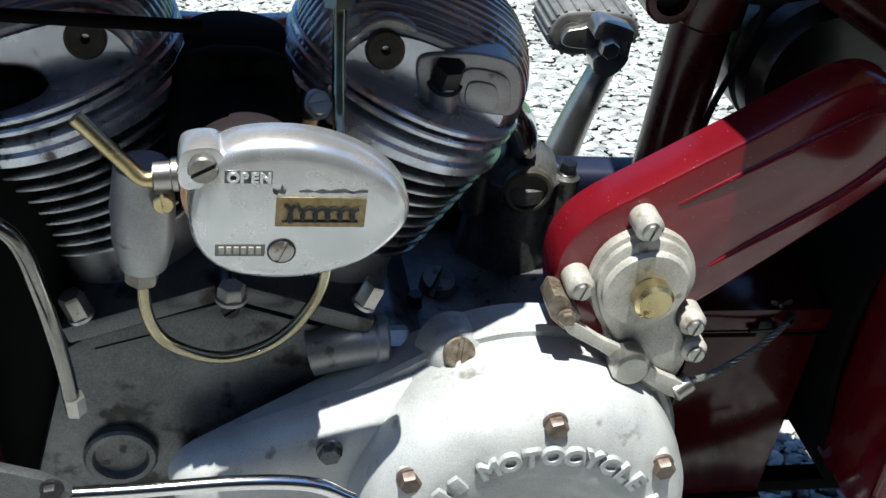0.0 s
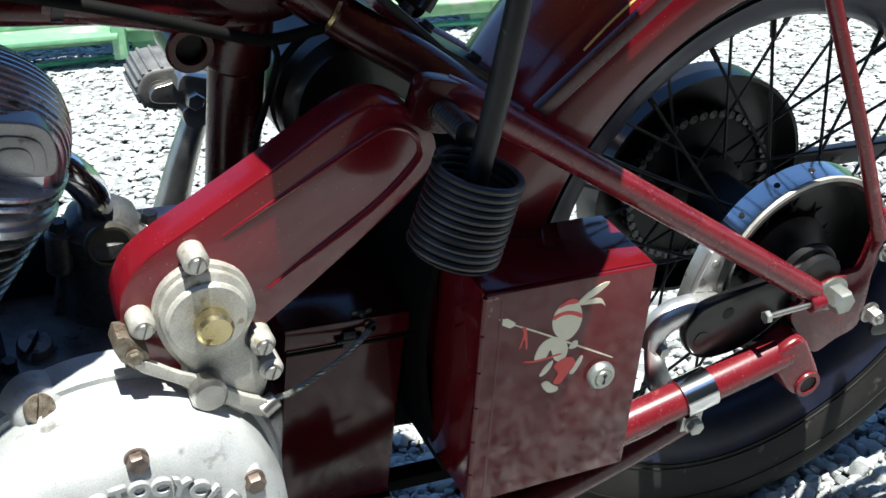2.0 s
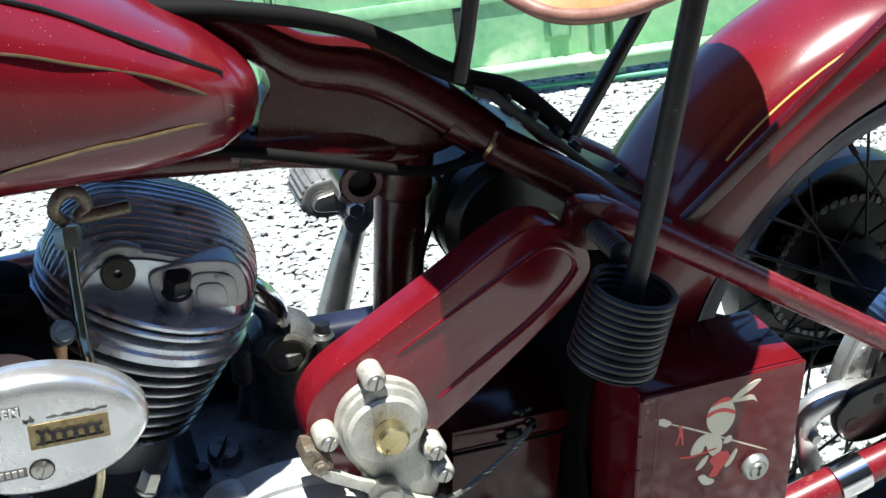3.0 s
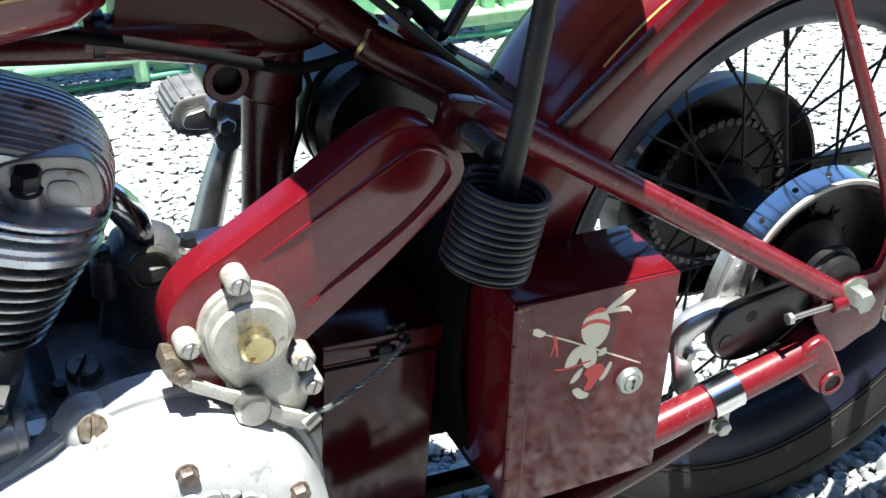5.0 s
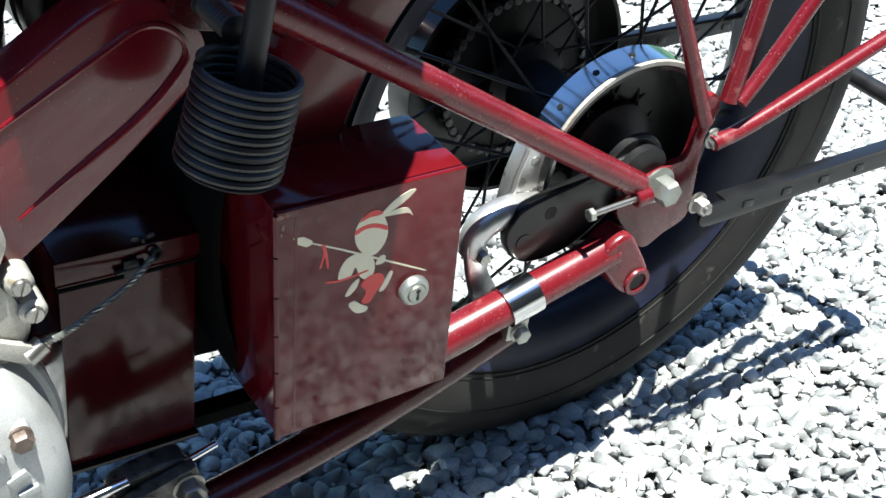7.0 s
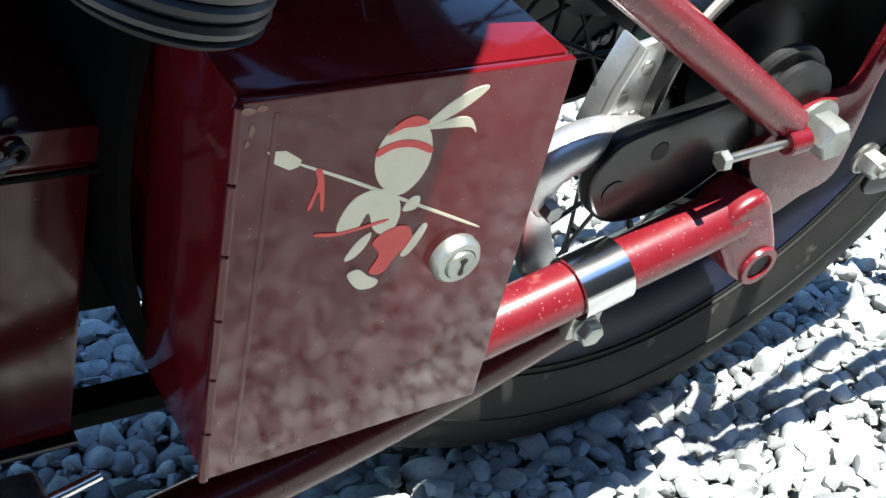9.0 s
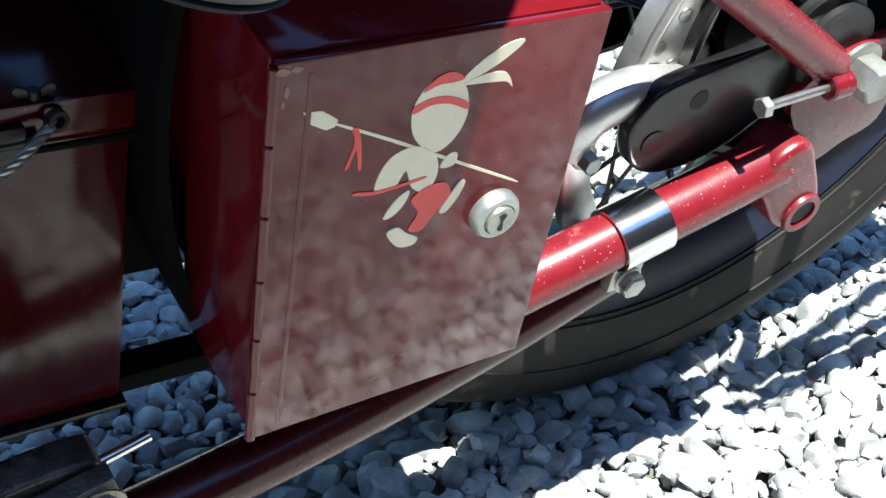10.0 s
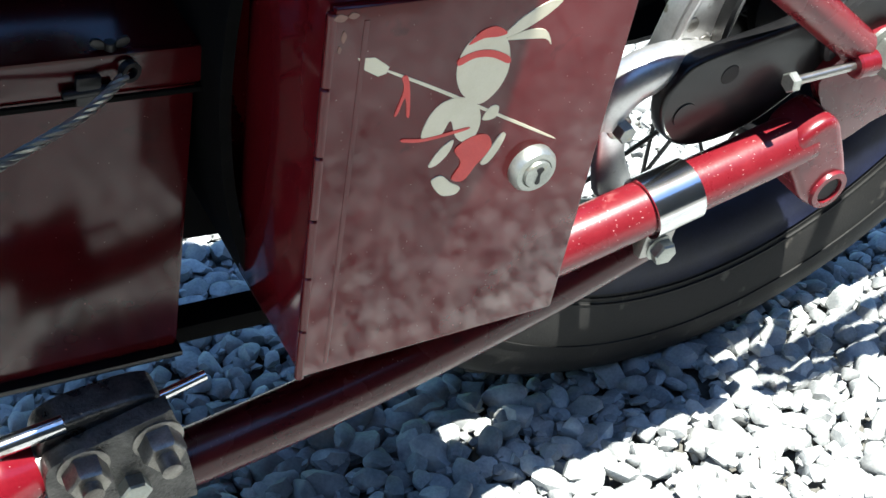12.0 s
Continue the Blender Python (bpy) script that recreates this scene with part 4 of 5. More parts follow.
wing = rod((-0.428, 0.104, 0.325), (-0.428, 0.104, 0.330), 0.003, segs=12)
for s2 in (-1, 1):
    merge(slab(smooth_outline([(-0.428 + s2 * 0.001, 0.327), (-0.428 + s2 * 0.004, 0.331), (-0.428 + s2 * 0.008, 0.332), (-0.428 + s2 * 0.009, 0.329), (-0.428 + s2 * 0.005, 0.3265)], 4), 0.1030, 0.1050, 0.0006), wing)
part("wing_nut", wing, GREYBLACK, batt, "dull wing nut")
part("strap", block((-0.494, 0.0965, 0.3015), (-0.384, 0.099, 0.3045), 0.0008), SHADEBLACK, batt)

# generator drive case
FACE = [(-0.633, 0.393), (-0.629, 0.418), (-0.613, 0.439), (-0.573, 0.466), (-0.522, 0.500), (-0.476, 0.532), (-0.448, 0.541), (-0.420, 0.530), (-0.402, 0.506), (-0.406, 0.480), (-0.445, 0.439), (-0.488, 0.400), (-0.522, 0.371), (-0.560, 0.340), (-0.600, 0.335), (-0.625, 0.360)]
outline = smooth_outline(FACE, 6)
case = part("drive_case", stack([(shrink(outline, 0.004), 0.0545), (shrink(outline, 0.0012), 0.0555), (outline, 0.058), (outline, 0.0875), (shrink(outline, 0.003), 0.0890)]), RED, bike, "glossy red generator drive case with pressed ribs")
rib_line = [(-0.560, 0.0545, 0.449), (-0.515, 0.0545, 0.478), (-0.469, 0.0545, 0.507), (-0.445, 0.0545, 0.5205), (-0.428, 0.0545, 0.5185), (-0.416, 0.0545, 0.506), (-0.418, 0.0545, 0.491), (-0.447, 0.0545, 0.459), (-0.502, 0.0545, 0.418), (-0.526, 0.0545, 0.400)]
part("rib", pipe(rib_line, 0.0026, 8, 8, None, [0.001, 0.0026, 0.0026, 0.0026, 0.0026, 0.0026, 0.001]), RED, case)

# generator behind it
part("generator", lathe([(0.0, 0.03), (0.0, 0.058), (0.004, 0.062), (0.085, 0.062), (0.088, 0.057), (0.094, 0.057), (0.097, 0.061), (0.112, 0.060), (0.118, 0.052), (0.121, 0.050), (0.122, 0.0)], (-0.430, 0.255, 0.500), OUT, 48), BLACK, bike, "black round generator body")

# saddle spring
base, top = Vector((-0.4185, -0.0195, 0.4605)), Vector((-0.4055, -0.0195, 0.5225))
s1, s2, ax = axes_for(top - base)
turns, n = 11.2, 360
coil = [base + ax * ((top - base).length * k / n) + (s1 * math.cos(2 * math.pi * turns * k / n) + s2 * math.sin(2 * math.pi * turns * k / n)) * (0.0312 - 0.0012 * k / n) for k in range(n + 1)]
spring = part("saddle_spring", pipe(coil, 0.0029, 8, 1), GREYBLACK, bike, "black coil saddle spring")
part("spring_cup", lathe([(-0.012, 0.0), (-0.0115, 0.005), (-0.009, 0.006), (-0.007, 0.020), (-0.004, 0.030), (-0.001, 0.0335), (0.001, 0.030), (0.001, 0.010)], base, top - base, 32), GREYBLACK, spring)
part("spring_rod", pipe([(-0.411, -0.0195, 0.475), (-0.4063, -0.0195, 0.520), (-0.3995, -0.0195, 0.575), (-0.3935, -0.0190, 0.640), (-0.3845, -0.0180, 0.7290), (-0.380, -0.0175, 0.766)], 0.0085, 14, 6), GREYBLACK, spring, "plain black spring rod")
stud_line = [(k * 0.0022, 0.0094 if k % 2 else 0.0082) for k in range(20)]
part("spring_stud", lathe([*stud_line, (0.044, 0.006), (0.044, 0.0)], (-0.4030, 0.050, 0.5330), (0, -1, 0.02), 18), GREYBLACK, spring, "rusty threaded spring stud")
for pts in ([(-0.402, 0.10, 0.590), (-0.375, 0.10, 0.64), (-0.335, 0.10, 0.72), (-0.32, 0.10, 0.785)], [(-0.494, 0.11, 0.640), (-0.489, 0.11, 0.68), (-0.482, 0.11, 0.76)]):
    part("saddle_strut", pipe(pts, 0.0065, 10, 5), BLACK, bike)
EDGE = [(-0.562, 0.15, 0.778), (-0.553, 0.060, 0.770), (-0.542, -0.020, 0.762), (-0.531, -0.070, 0.7555), (-0.510, -0.085, 0.7500), (-0.470, -0.086, 0.7510), (-0.420, -0.082, 0.764), (-0.365, -0.064, 0.774), (-0.319, -0.032, 0.776), (-0.282, 0.010, 0.780), (-0.261, 0.060, 0.787), (-0.250, 0.15, 0.803)]
EDGE = EDGE + [(x, 2 * YC - y, z) for x, y, z in reversed(EDGE[1:-1])]
rim_line = curve_points([*EDGE, EDGE[0]], 6)[:-1]
sad = bmesh.new()
mid = Vector((-0.41, YC, 0.785))
for drop in (0.0, -0.005):
    rings = []
    for f, up in ((1.0, 0.0), (0.93, 0.018), (0.75, 0.022), (0.5, 0.010), (0.25, 0.0)):
        rings.append([sad.verts.new(mid + (p - mid) * f + Vector((0, 0, up + drop))) for p in rim_line])
    for a, b in zip(rings, rings[1:]):
        for k in range(len(a)):
            j = (k + 1) % len(a)
            sad.faces.new((a[k], a[j], b[j], b[k]))
    sad.faces.new(rings[-1])
saddle = part("saddle", sad, LEATHER, bike, "tan leather saddle with a rolled stitched edge", 60)
part("rolled_edge", pipe([*rim_line, rim_line[0]], 0.0045, 10, 1), DARKLEATHER, saddle)
stitch = None
for k in range(0, len(rim_line), 1):
    p, q = rim_line[k], rim_line[(k + 1) % len(rim_line)]
    d = (q - p).normalized()
    m = aim(p + (mid - p).normalized() * 0.009 + Vector((0, 0, -0.002)), d)
    if stitch is None:
        stitch = part("stitch", rod((0, 0, 0), (0, 0, 0.006), 0.0012, segs=6), CREAM, saddle, place=m)
    else:
        again(stitch, "stitch", m)

# fuel tank
TANK = [(-0.641, 0.022, 0.647, 0.656), (-0.645, 0.050, 0.640, 0.664), (-0.655, 0.078, 0.632, 0.676), (-0.680, 0.104, 0.624, 0.697), (-0.740, 0.124, 0.618, 0.730), (-0.82, 0.133, 0.616, 0.762), (-0.95, 0.138, 0.614, 0.80), (-1.10, 0.136, 0.616, 0.81), (-1.20, 0.08, 0.64, 0.79)]
tk = bmesh.new()
rings = []


for x, w, z0, z1 in TANK:
    rings.append([tk.verts.new((x, YC + w * squared(math.cos(a), 0.42), (z0 + z1) / 2 + (z1 - z0) / 2 * squared(math.sin(a), 0.62))) for a in (2 * math.pi * k / 40 for k in range(40))])
for a, b in zip(rings, rings[1:]):
    for k in range(40):
        tk.faces.new((a[k], a[(k + 1) % 40], b[(k + 1) % 40], b[k]))
tk.faces.new(rings[0]), tk.faces.new(rings[-1])
tank = part("fuel_tank", tk, RED, bike, "glossy red teardrop fuel tank", 60)


def on_tank(x, z, out=0.0006):
    """The near side of the tank at x and z."""
    cols = list(zip(*sorted(TANK)))
    w, z0, z1 = (float(np.interp(x, cols[0], c)) for c in cols[1:])
    up = max(-0.999, min(0.999, 2 * (z - (z0 + z1) / 2) / (z1 - z0)))
    side = math.sqrt(1 - min(1.0, abs(up) ** (1 / 0.62)) ** 2)
    return (x, YC - w * side**0.42 - out, z)


part("faded_line", pipe([on_tank(x, z) for x, z in ((-0.880, 0.7330), (-0.8054, 0.7225), (-0.7671, 0.7111), (-0.7266, 0.6972), (-0.6977, 0.6820), (-0.6714, 0.6624))], 0.0010, 6, 6), FADED, tank)
part("faded_line", pipe([on_tank(x, z) for x, z in ((-0.880, 0.6420), (-0.816, 0.6507), (-0.7635, 0.6582), (-0.7373, 0.6592), (-0.703, 0.6590), (-0.6719, 0.6546))], 0.0013, 6, 6), FADED, tank)
part("seam", pipe([on_tank(x, z, 0.001) for x, z in ((-0.86, 0.7620), (-0.7967, 0.7444), (-0.7681, 0.7333), (-0.7391, 0.7195), (-0.707, 0.7020), (-0.6772, 0.6850))], 0.0020, 8, 6), BLACK, tank)

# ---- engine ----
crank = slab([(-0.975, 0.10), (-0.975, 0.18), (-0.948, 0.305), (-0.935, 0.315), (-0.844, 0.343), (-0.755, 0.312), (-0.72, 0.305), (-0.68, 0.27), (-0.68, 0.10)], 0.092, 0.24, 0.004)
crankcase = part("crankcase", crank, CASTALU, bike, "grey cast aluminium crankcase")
for a, b in (((-0.945, 0.318), (-0.847, 0.353)), ((-0.841, 0.353), (-0.748, 0.322))):
    d = (Vector(b) - Vector(a)).normalized()
    n2 = Vector((-d.y, d.x)) * 0.014
    part("top_flange", slab([a, b, (b[0] + n2.x, b[1] + n2.y), (a[0] + n2.x, a[1] + n2.y)], 0.080, 0.24, 0.003), CASTALU, crankcase)
part("stamped_plate", slab([(-0.930, 0.305), (-0.888, 0.318), (-0.886, 0.311), (-0.928, 0.298)], 0.0905, 0.093, 0.0008), CASTALU, crankcase)
part("round_cap", lathe([(0, 0.026), (0.006, 0.026), (0.008, 0.024), (0.008, 0.020), (0.002, 0.018), (0.002, 0.0)], (-0.915, 0.092, 0.208), OUT, 32), OILYALU, crankcase)


def cylinder(sign, name_label):
    """One finned cylinder with its head; sign: which way it leans."""
    d = Vector((sign * math.sin(radians(21)), 0, math.cos(radians(21))))
    foot = Vector((-0.84, 0.17, 0.185))
    at = lambda h: foot + d * h
    barrel = part("cylinder", lathe([(0.14, 0.056), (0.16, 0.056), (0.165, 0.052), (0.30, 0.052)], foot, d, 40), BARREL, bike, name_label)
    part("barrel_base", lathe([(0.120, 0.064), (0.168, 0.062), (0.172, 0.058), (0.206, 0.057), (0.206, 0.03)], foot, d, 48), BASEALU, barrel, "bright cylinder base")
    for k in range(8):
        h = 0.2075 + k * 0.0102
        r = 0.069 + 0.0018 * k
        part("fin", lathe([(-0.0035, 0.052), (-0.0006, r - 0.0035), (0.0004, r - 0.0008), (0.0010, r), (0.0026, r), (0.0032, r - 0.0008), (0.0040, r - 0.0035), (0.0066, 0.052)], at(h), d, 56), BARREL, barrel)
    part("head_joint", lathe([(0.0, 0.05), (0.0, 0.083), (0.002, 0.086), (0.008, 0.086), (0.010, 0.083), (0.014, 0.083), (0.016, 0.080), (0.016, 0.05)], at(0.290), d, 56), IRON, barrel)
    own = lathe([(0.0, 0.080), (0.016, 0.080), (0.034, 0.075), (0.044, 0.064), (0.050, 0.045), (0.052, 0.0)], at(0.306), d, 64)
    for v in own.verts:
        if v.co.y < foot.y:
            v.co.y = foot.y + (v.co.y - foot.y) * 0.60
    head = part("cylinder_head", own, IRON, barrel)
    turn = Matrix.Translation(at(0.340)) @ Matrix.Rotation(sign * radians(21), 4, "Y")
    rows = []
    for y in np.arange(-0.0525, 0.0801, 0.0008):
        half = math.sqrt(max(0.083**2 - y * y, 0.0009)) - float(np.interp(y, (-0.052, -0.035), (0.006, 0.0)))
        peak = float(np.interp(y, (-0.0525, -0.048, -0.030, -0.015, 0.0, 0.02, 0.045, 0.07, 0.08), (0.019, 0.025, 0.034, 0.040, 0.046, 0.050, 0.046, 0.036, 0.028)))
        away = abs((y + 0.047) / 0.0064 - round((y + 0.047) / 0.0064))
        groove = 0.0100 * float(np.interp(away, (0.17, 0.22, 0.34, 0.45), (0.0, 0.12, 0.85, 1.0)))
        ring = []
        for a in np.linspace(0, math.pi, 56):
            c, q = math.cos(a), max(math.sin(a), 0.0)
            x, z = half * squared(c, 0.72), -0.034 + (peak + 0.034) * q**0.55
            near_side = 0.65 + 0.35 * float(np.interp(x * sign, (-0.075, -0.045), (0, 1)))
            g = groove * near_side * min(1.0, q * 2.2)
            ring.append((x * (1 - g / 0.083), z - g * q))
        rows.append((ring, y))
    own = stack(rows)
    own.transform(turn)
    part("ribbed_casting", own, IRON, head, "", 50)
    for k in range(2):
        part("fin", lathe([(0.0, 0.06), (0.0, 0.0835), (0.0012, 0.0850), (0.0036, 0.0850), (0.0048, 0.0835), (0.0048, 0.06)], at(0.3115 + 0.0075 * k), d, 56), IRON, head)
    return barrel, head, at, d


rear_cyl, rear_head, rear_at, rear_d = cylinder(1, "finned iron cylinder with a nickelled head")
front_cyl, front_head, front_at, front_d = cylinder(-1, "finned iron cylinder with a nickelled head")
for head, x, s in ((rear_head, -0.751, 1), (front_head, -0.929, -1)):
    part("plug_boss", lathe([(-0.04, 0.024), (0.0, 0.0195), (0.004, 0.0165), (0.004, 0.0)], (x, 0.127, 0.517), (0, -0.95, 0.3), 28), IRON, head)
    part("priming_plug", lathe([(0, 0.0125), (0.008, 0.0125), (0.010, 0.0110), (0.010, 0.003), (0.004, 0.0025), (0.004, 0.0)], (x, 0.123, 0.518), (0, -0.95, 0.3), 24), PLUG, head)
PAD = [(-0.7300, 0.5140), (-0.712, 0.5200), (-0.690, 0.5205), (-0.6680, 0.5150), (-0.6595, 0.5000), (-0.6605, 0.4790), (-0.6800, 0.4780), (-0.7000, 0.4820), (-0.7220, 0.4860)]
part("bolt_pad", slab(smooth_outline(PAD, 5), 0.1150, 0.17, 0.004, None, 3), BASEALU, rear_head, "bright machined pad")
part("pad_step", slab(smooth_outline([(-0.700, 0.5085), (-0.684, 0.5100), (-0.6705, 0.5045), (-0.6665, 0.4930), (-0.6675, 0.4810), (-0.684, 0.4815), (-0.6985, 0.4850)], 4), 0.1130, 0.13, 0.0018), BASEALU, rear_head)
part("pad_step", slab(smooth_outline([(-0.696, 0.5010), (-0.684, 0.5020), (-0.6765, 0.4970), (-0.6750, 0.4835), (-0.686, 0.4835), (-0.6960, 0.4870)], 4), 0.1112, 0.13, 0.0015), BASEALU, rear_head)
part("plug_plate", slab(smooth_outline([(-0.768, 0.508), (-0.768, 0.530), (-0.752, 0.5400), (-0.733, 0.5350), (-0.724, 0.518), (-0.733, 0.503), (-0.752, 0.500)], 4), 0.1215, 0.16, 0.003, None, 3), BASEALU, rear_head)
part("bolt_column", rod((-0.7105, 0.119, 0.474), (-0.7105, 0.117, 0.500), 0.0095, 0.0100, 20), BASEALU, rear_head)
part("bolt_boss", lathe([(-0.03, 0.016), (0.0, 0.0135), (0.002, 0.012), (0.002, 0.0)], (-0.652, 0.188, 0.476), (0.2, -0.25, 0.93), 24), IRON, rear_head)
bolt("head_bolt", (-0.652, 0.188, 0.477), (0.2, -0.25, 0.93), 0.018, 0.015, GREYBLACK, rear_head)
bolt("head_bolt", (-0.7105, 0.117, 0.500), (0.05, -0.42, 0.90), 0.0185, 0.0165, GREYBLACK, rear_head)

# breather cover shaped like a drop
DROP = smooth_outline([(-0.852, 0.519), (-0.832, 0.524), (-0.805, 0.523), (-0.780, 0.515), (-0.760, 0.501), (-0.750, 0.483), (-0.754, 0.466), (-0.771, 0.448), (-0.796, 0.437), (-0.824, 0.434), (-0.850, 0.439), (-0.865, 0.452), (-0.871, 0.471), (-0.870, 0.490), (-0.864, 0.507)], 6)
cover = part("choke_cover", stack([(shrink(DROP, 0.012), -0.0095), (shrink(DROP, 0.006), -0.0085), (shrink(DROP, 0.0025), -0.006), (shrink(DROP, 0.0006), -0.002), (DROP, 0.003), (DROP, 0.014), (shrink(DROP, 0.002), 0.016)]), POLISHED, bike, "polished aluminium drop-shaped carburettor cover", 60)
part("carburettor_ring", lathe([(-0.03, 0.030), (-0.03, 0.036), (-0.004, 0.037), (0.0, 0.034), (0.0, 0.0)], (-0.838, 0.020, 0.4745), OUT, 48), BRONZE, cover, "tan bronze carburettor ring")
part("carburettor_body", lathe([(-0.13, 0.030), (-0.06, 0.034), (-0.05, 0.040), (-0.012, 0.040), (-0.012, 0.0)], (-0.84, 0.035, 0.470), OUT, 40), SHADEBLACK, bike, "dark carburettor body")
part("name_plate", block((-0.825, -0.0103, 0.4735), (-0.776, -0.0088, 0.4925), 0.0006), GILT, cover, "tarnished gilt name plate")
ink = [Matrix.Translation((-0.848 + 0.0056 * k, -0.0106, 0.5045)) @ Matrix.Rotation(math.pi / 2, 4, "X") for k in range(4)]
part("open_panel", slab(shrink([(-0.8525, 0.5085), (-0.8275, 0.5085), (-0.8275, 0.5005), (-0.8525, 0.5005)], 0), -0.0099, -0.008, 0.0004), OILYALU, cover)
letters("OPEN", 0.0078, 0.0007, cover, ink, POLISHED)
part("worn_label", slab([(-0.8565, 0.4615), (-0.8295, 0.4615), (-0.8295, 0.4535), (-0.8565, 0.4535)], -0.0098, -0.008, 0.0004), OILYALU, cover)
for k in range(6):
    part("worn_letter", block((-0.8545 + 0.0040 * k, -0.0106, 0.4552), (-0.8517 + 0.0040 * k, -0.0095, 0.4600), 0.0003), STAINEDALU, cover)
squiggle = [(-0.8205 + 0.0405 * k / 90 + 0.0020 * math.sin(2 * math.pi * k / 15), -0.0113, 0.4826 + (0.0056 if k < 16 else 0.0034) * math.cos(2 * math.pi * k / 15)) for k in range(91)]
part("raised_squiggle", pipe(squiggle, 0.0011, 6, 1), GREYBLACK, cover)
part("script_bar", block((-0.8215, -0.0112, 0.4768), (-0.780, -0.0101, 0.4780), 0.0004), GREYBLACK, cover)
stain_rng = random.Random(5)
for x0, x1, z0, z1 in ((-0.827, -0.820, 0.4935, 0.5005), (-0.813, -0.776, 0.4945, 0.4980)):
    n = 9
    top_edge = [(x0 + (x1 - x0) * k / n, z1 - stain_rng.uniform(0, 0.6) * (z1 - z0)) for k in range(n + 1)]
    low_edge = [(x1 - (x1 - x0) * k / n, z0 + stain_rng.uniform(0, 0.35) * (z1 - z0)) for k in range(n + 1)]
    part("paint_stain", slab(top_edge + low_edge, -0.00985, -0.009, 0), OILYALU, cover)
slotted("cover_screw", (-0.8205, -0.0092, 0.457), OUT, 0.0068, 0.002, STEEL, cover, 70)
part("screw_shadow_ring", lathe([(0, 0.0070), (0, 0.0080), (0.0008, 0.0080), (0.0008, 0.0070)], (-0.8205, -0.0093, 0.457), OUT, 28, hollow=True), GREYBLACK, cover)
slotted("cover_screw", (-0.8635, -0.0075, 0.5085), OUT, 0.0080, 0.004, STUD, cover, 30)
needle = part("needle_valve", rod((-0.800, 0.088, 0.462), (-0.797, 0.088, 0.494), 0.0048), BRONZE, bike, "knurled needle valve knob")
part("knob", lathe([(0, 0.0070), (0.003, 0.0088), (0.014, 0.0094), (0.016, 0.0086), (0.016, 0.0)], (-0.7985, 0.094, 0.4900), (0.25, -0.75, 0.6), 36, wobble=0.03), STEEL, needle)
slotted("knob_screw", (-0.7944, 0.0817, 0.4998), (0.25, -0.75, 0.6), 0.0070, 0.003, ZINC, needle, 20)
part("screw_lug", slab(smooth_outline([(-0.8750, 0.496), (-0.8755, 0.514), (-0.869, 0.5195), (-0.857, 0.5200), (-0.8525, 0.513), (-0.855, 0.503), (-0.863, 0.496)], 4), -0.0075, 0.014, 0.002), POLISHED, cover)

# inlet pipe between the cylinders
part("inlet_housing", lathe([(0.0, 0.044), (0.045, 0.042), (0.070, 0.036), (0.084, 0.030), (0.088, 0.031), (0.094, 0.031), (0.097, 0.020), (0.098, 0.0)], (-0.842, 0.130, 0.428), (0, 0, 1), 40), SHADEBLACK, bike, "black inlet housing")
part("inlet_bracket", slab([(-0.868, 0.512), (-0.816, 0.512), (-0.812, 0.521), (-0.830, 0.526), (-0.856, 0.526), (-0.872, 0.521)], 0.094, 0.104, 0.002), SHADEBLACK, bike)
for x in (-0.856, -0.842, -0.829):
    bolt("bracket_bolt", (x, 0.094, 0.518), OUT, 0.009, 0.005, SHADEBLACK, bike, 1.2)
part("inlet_pipe", pipe([(-0.905, 0.20, 0.494), (-0.875, 0.20, 0.4905), (-0.84, 0.20, 0.490), (-0.808, 0.20, 0.4920), (-0.775, 0.20, 0.494)], 0.0115, 18, 6), IRON, bike, "plated inlet pipe between the cylinders")
for x in (-0.800, -0.882):
    part("inlet_nut", lathe([(0, 0.012), (0.001, 0.0145), (0.010, 0.0145), (0.011, 0.012)], (x, 0.20, 0.4915), (1 if x > -0.84 else -1, 0, 0.05), 6), IRON, bike)
part("choke_rod", rod((-0.985, 0.104, 0.5386), (-0.862, 0.104, 0.5360), 0.0042, segs=14), SHADEBLACK, bike, "black choke rod")

# oil feed with its pipe
feed = part("oil_feed", lathe([(-0.03, 0.014), (-0.012, 0.018), (0.012, 0.019), (0.040, 0.016), (0.044, 0.0)], (-0.896, 0.05, 0.435), (0, 0, 1), 28), BASEALU, bike, "cast oil feed housing")
bolt("pipe_nut", (-0.897, 0.05, 0.409), (0, 0, -1), 0.0185, 0.017, STUD, feed, 0)
part("oil_pipe", pipe([(-0.897, 0.05, 0.398), (-0.894, 0.05, 0.365), (-0.880, 0.055, 0.338), (-0.845, 0.06, 0.322), (-0.809, 0.062, 0.337), (-0.786, 0.064, 0.375), (-0.782, 0.066, 0.43), (-0.7808, 0.068, 0.4754), (-0.7815, 0.082, 0.4941), (-0.7816, 0.10, 0.5193), (-0.7810, 0.118, 0.546)], 0.0042, 12, 8), BRASSY, bike, "bent steel oil pipe")
bolt("pipe_nut", (-0.7812, 0.117, 0.546), (0.0, 0.35, 0.94), 0.017, 0.015, ZINC, bike, 0)
part("pipe_banjo", pipe([(-0.781, 0.124, 0.562), (-0.788, 0.124, 0.572), (-0.782, 0.124, 0.584), (-0.771, 0.124, 0.584), (-0.766, 0.124, 0.574), (-0.772, 0.123, 0.566), (-0.756, 0.122, 0.567), (-0.737, 0.120, 0.570)], 0.0048, 10, 6), BROWNED, bike, "brown stained copper pipe end")
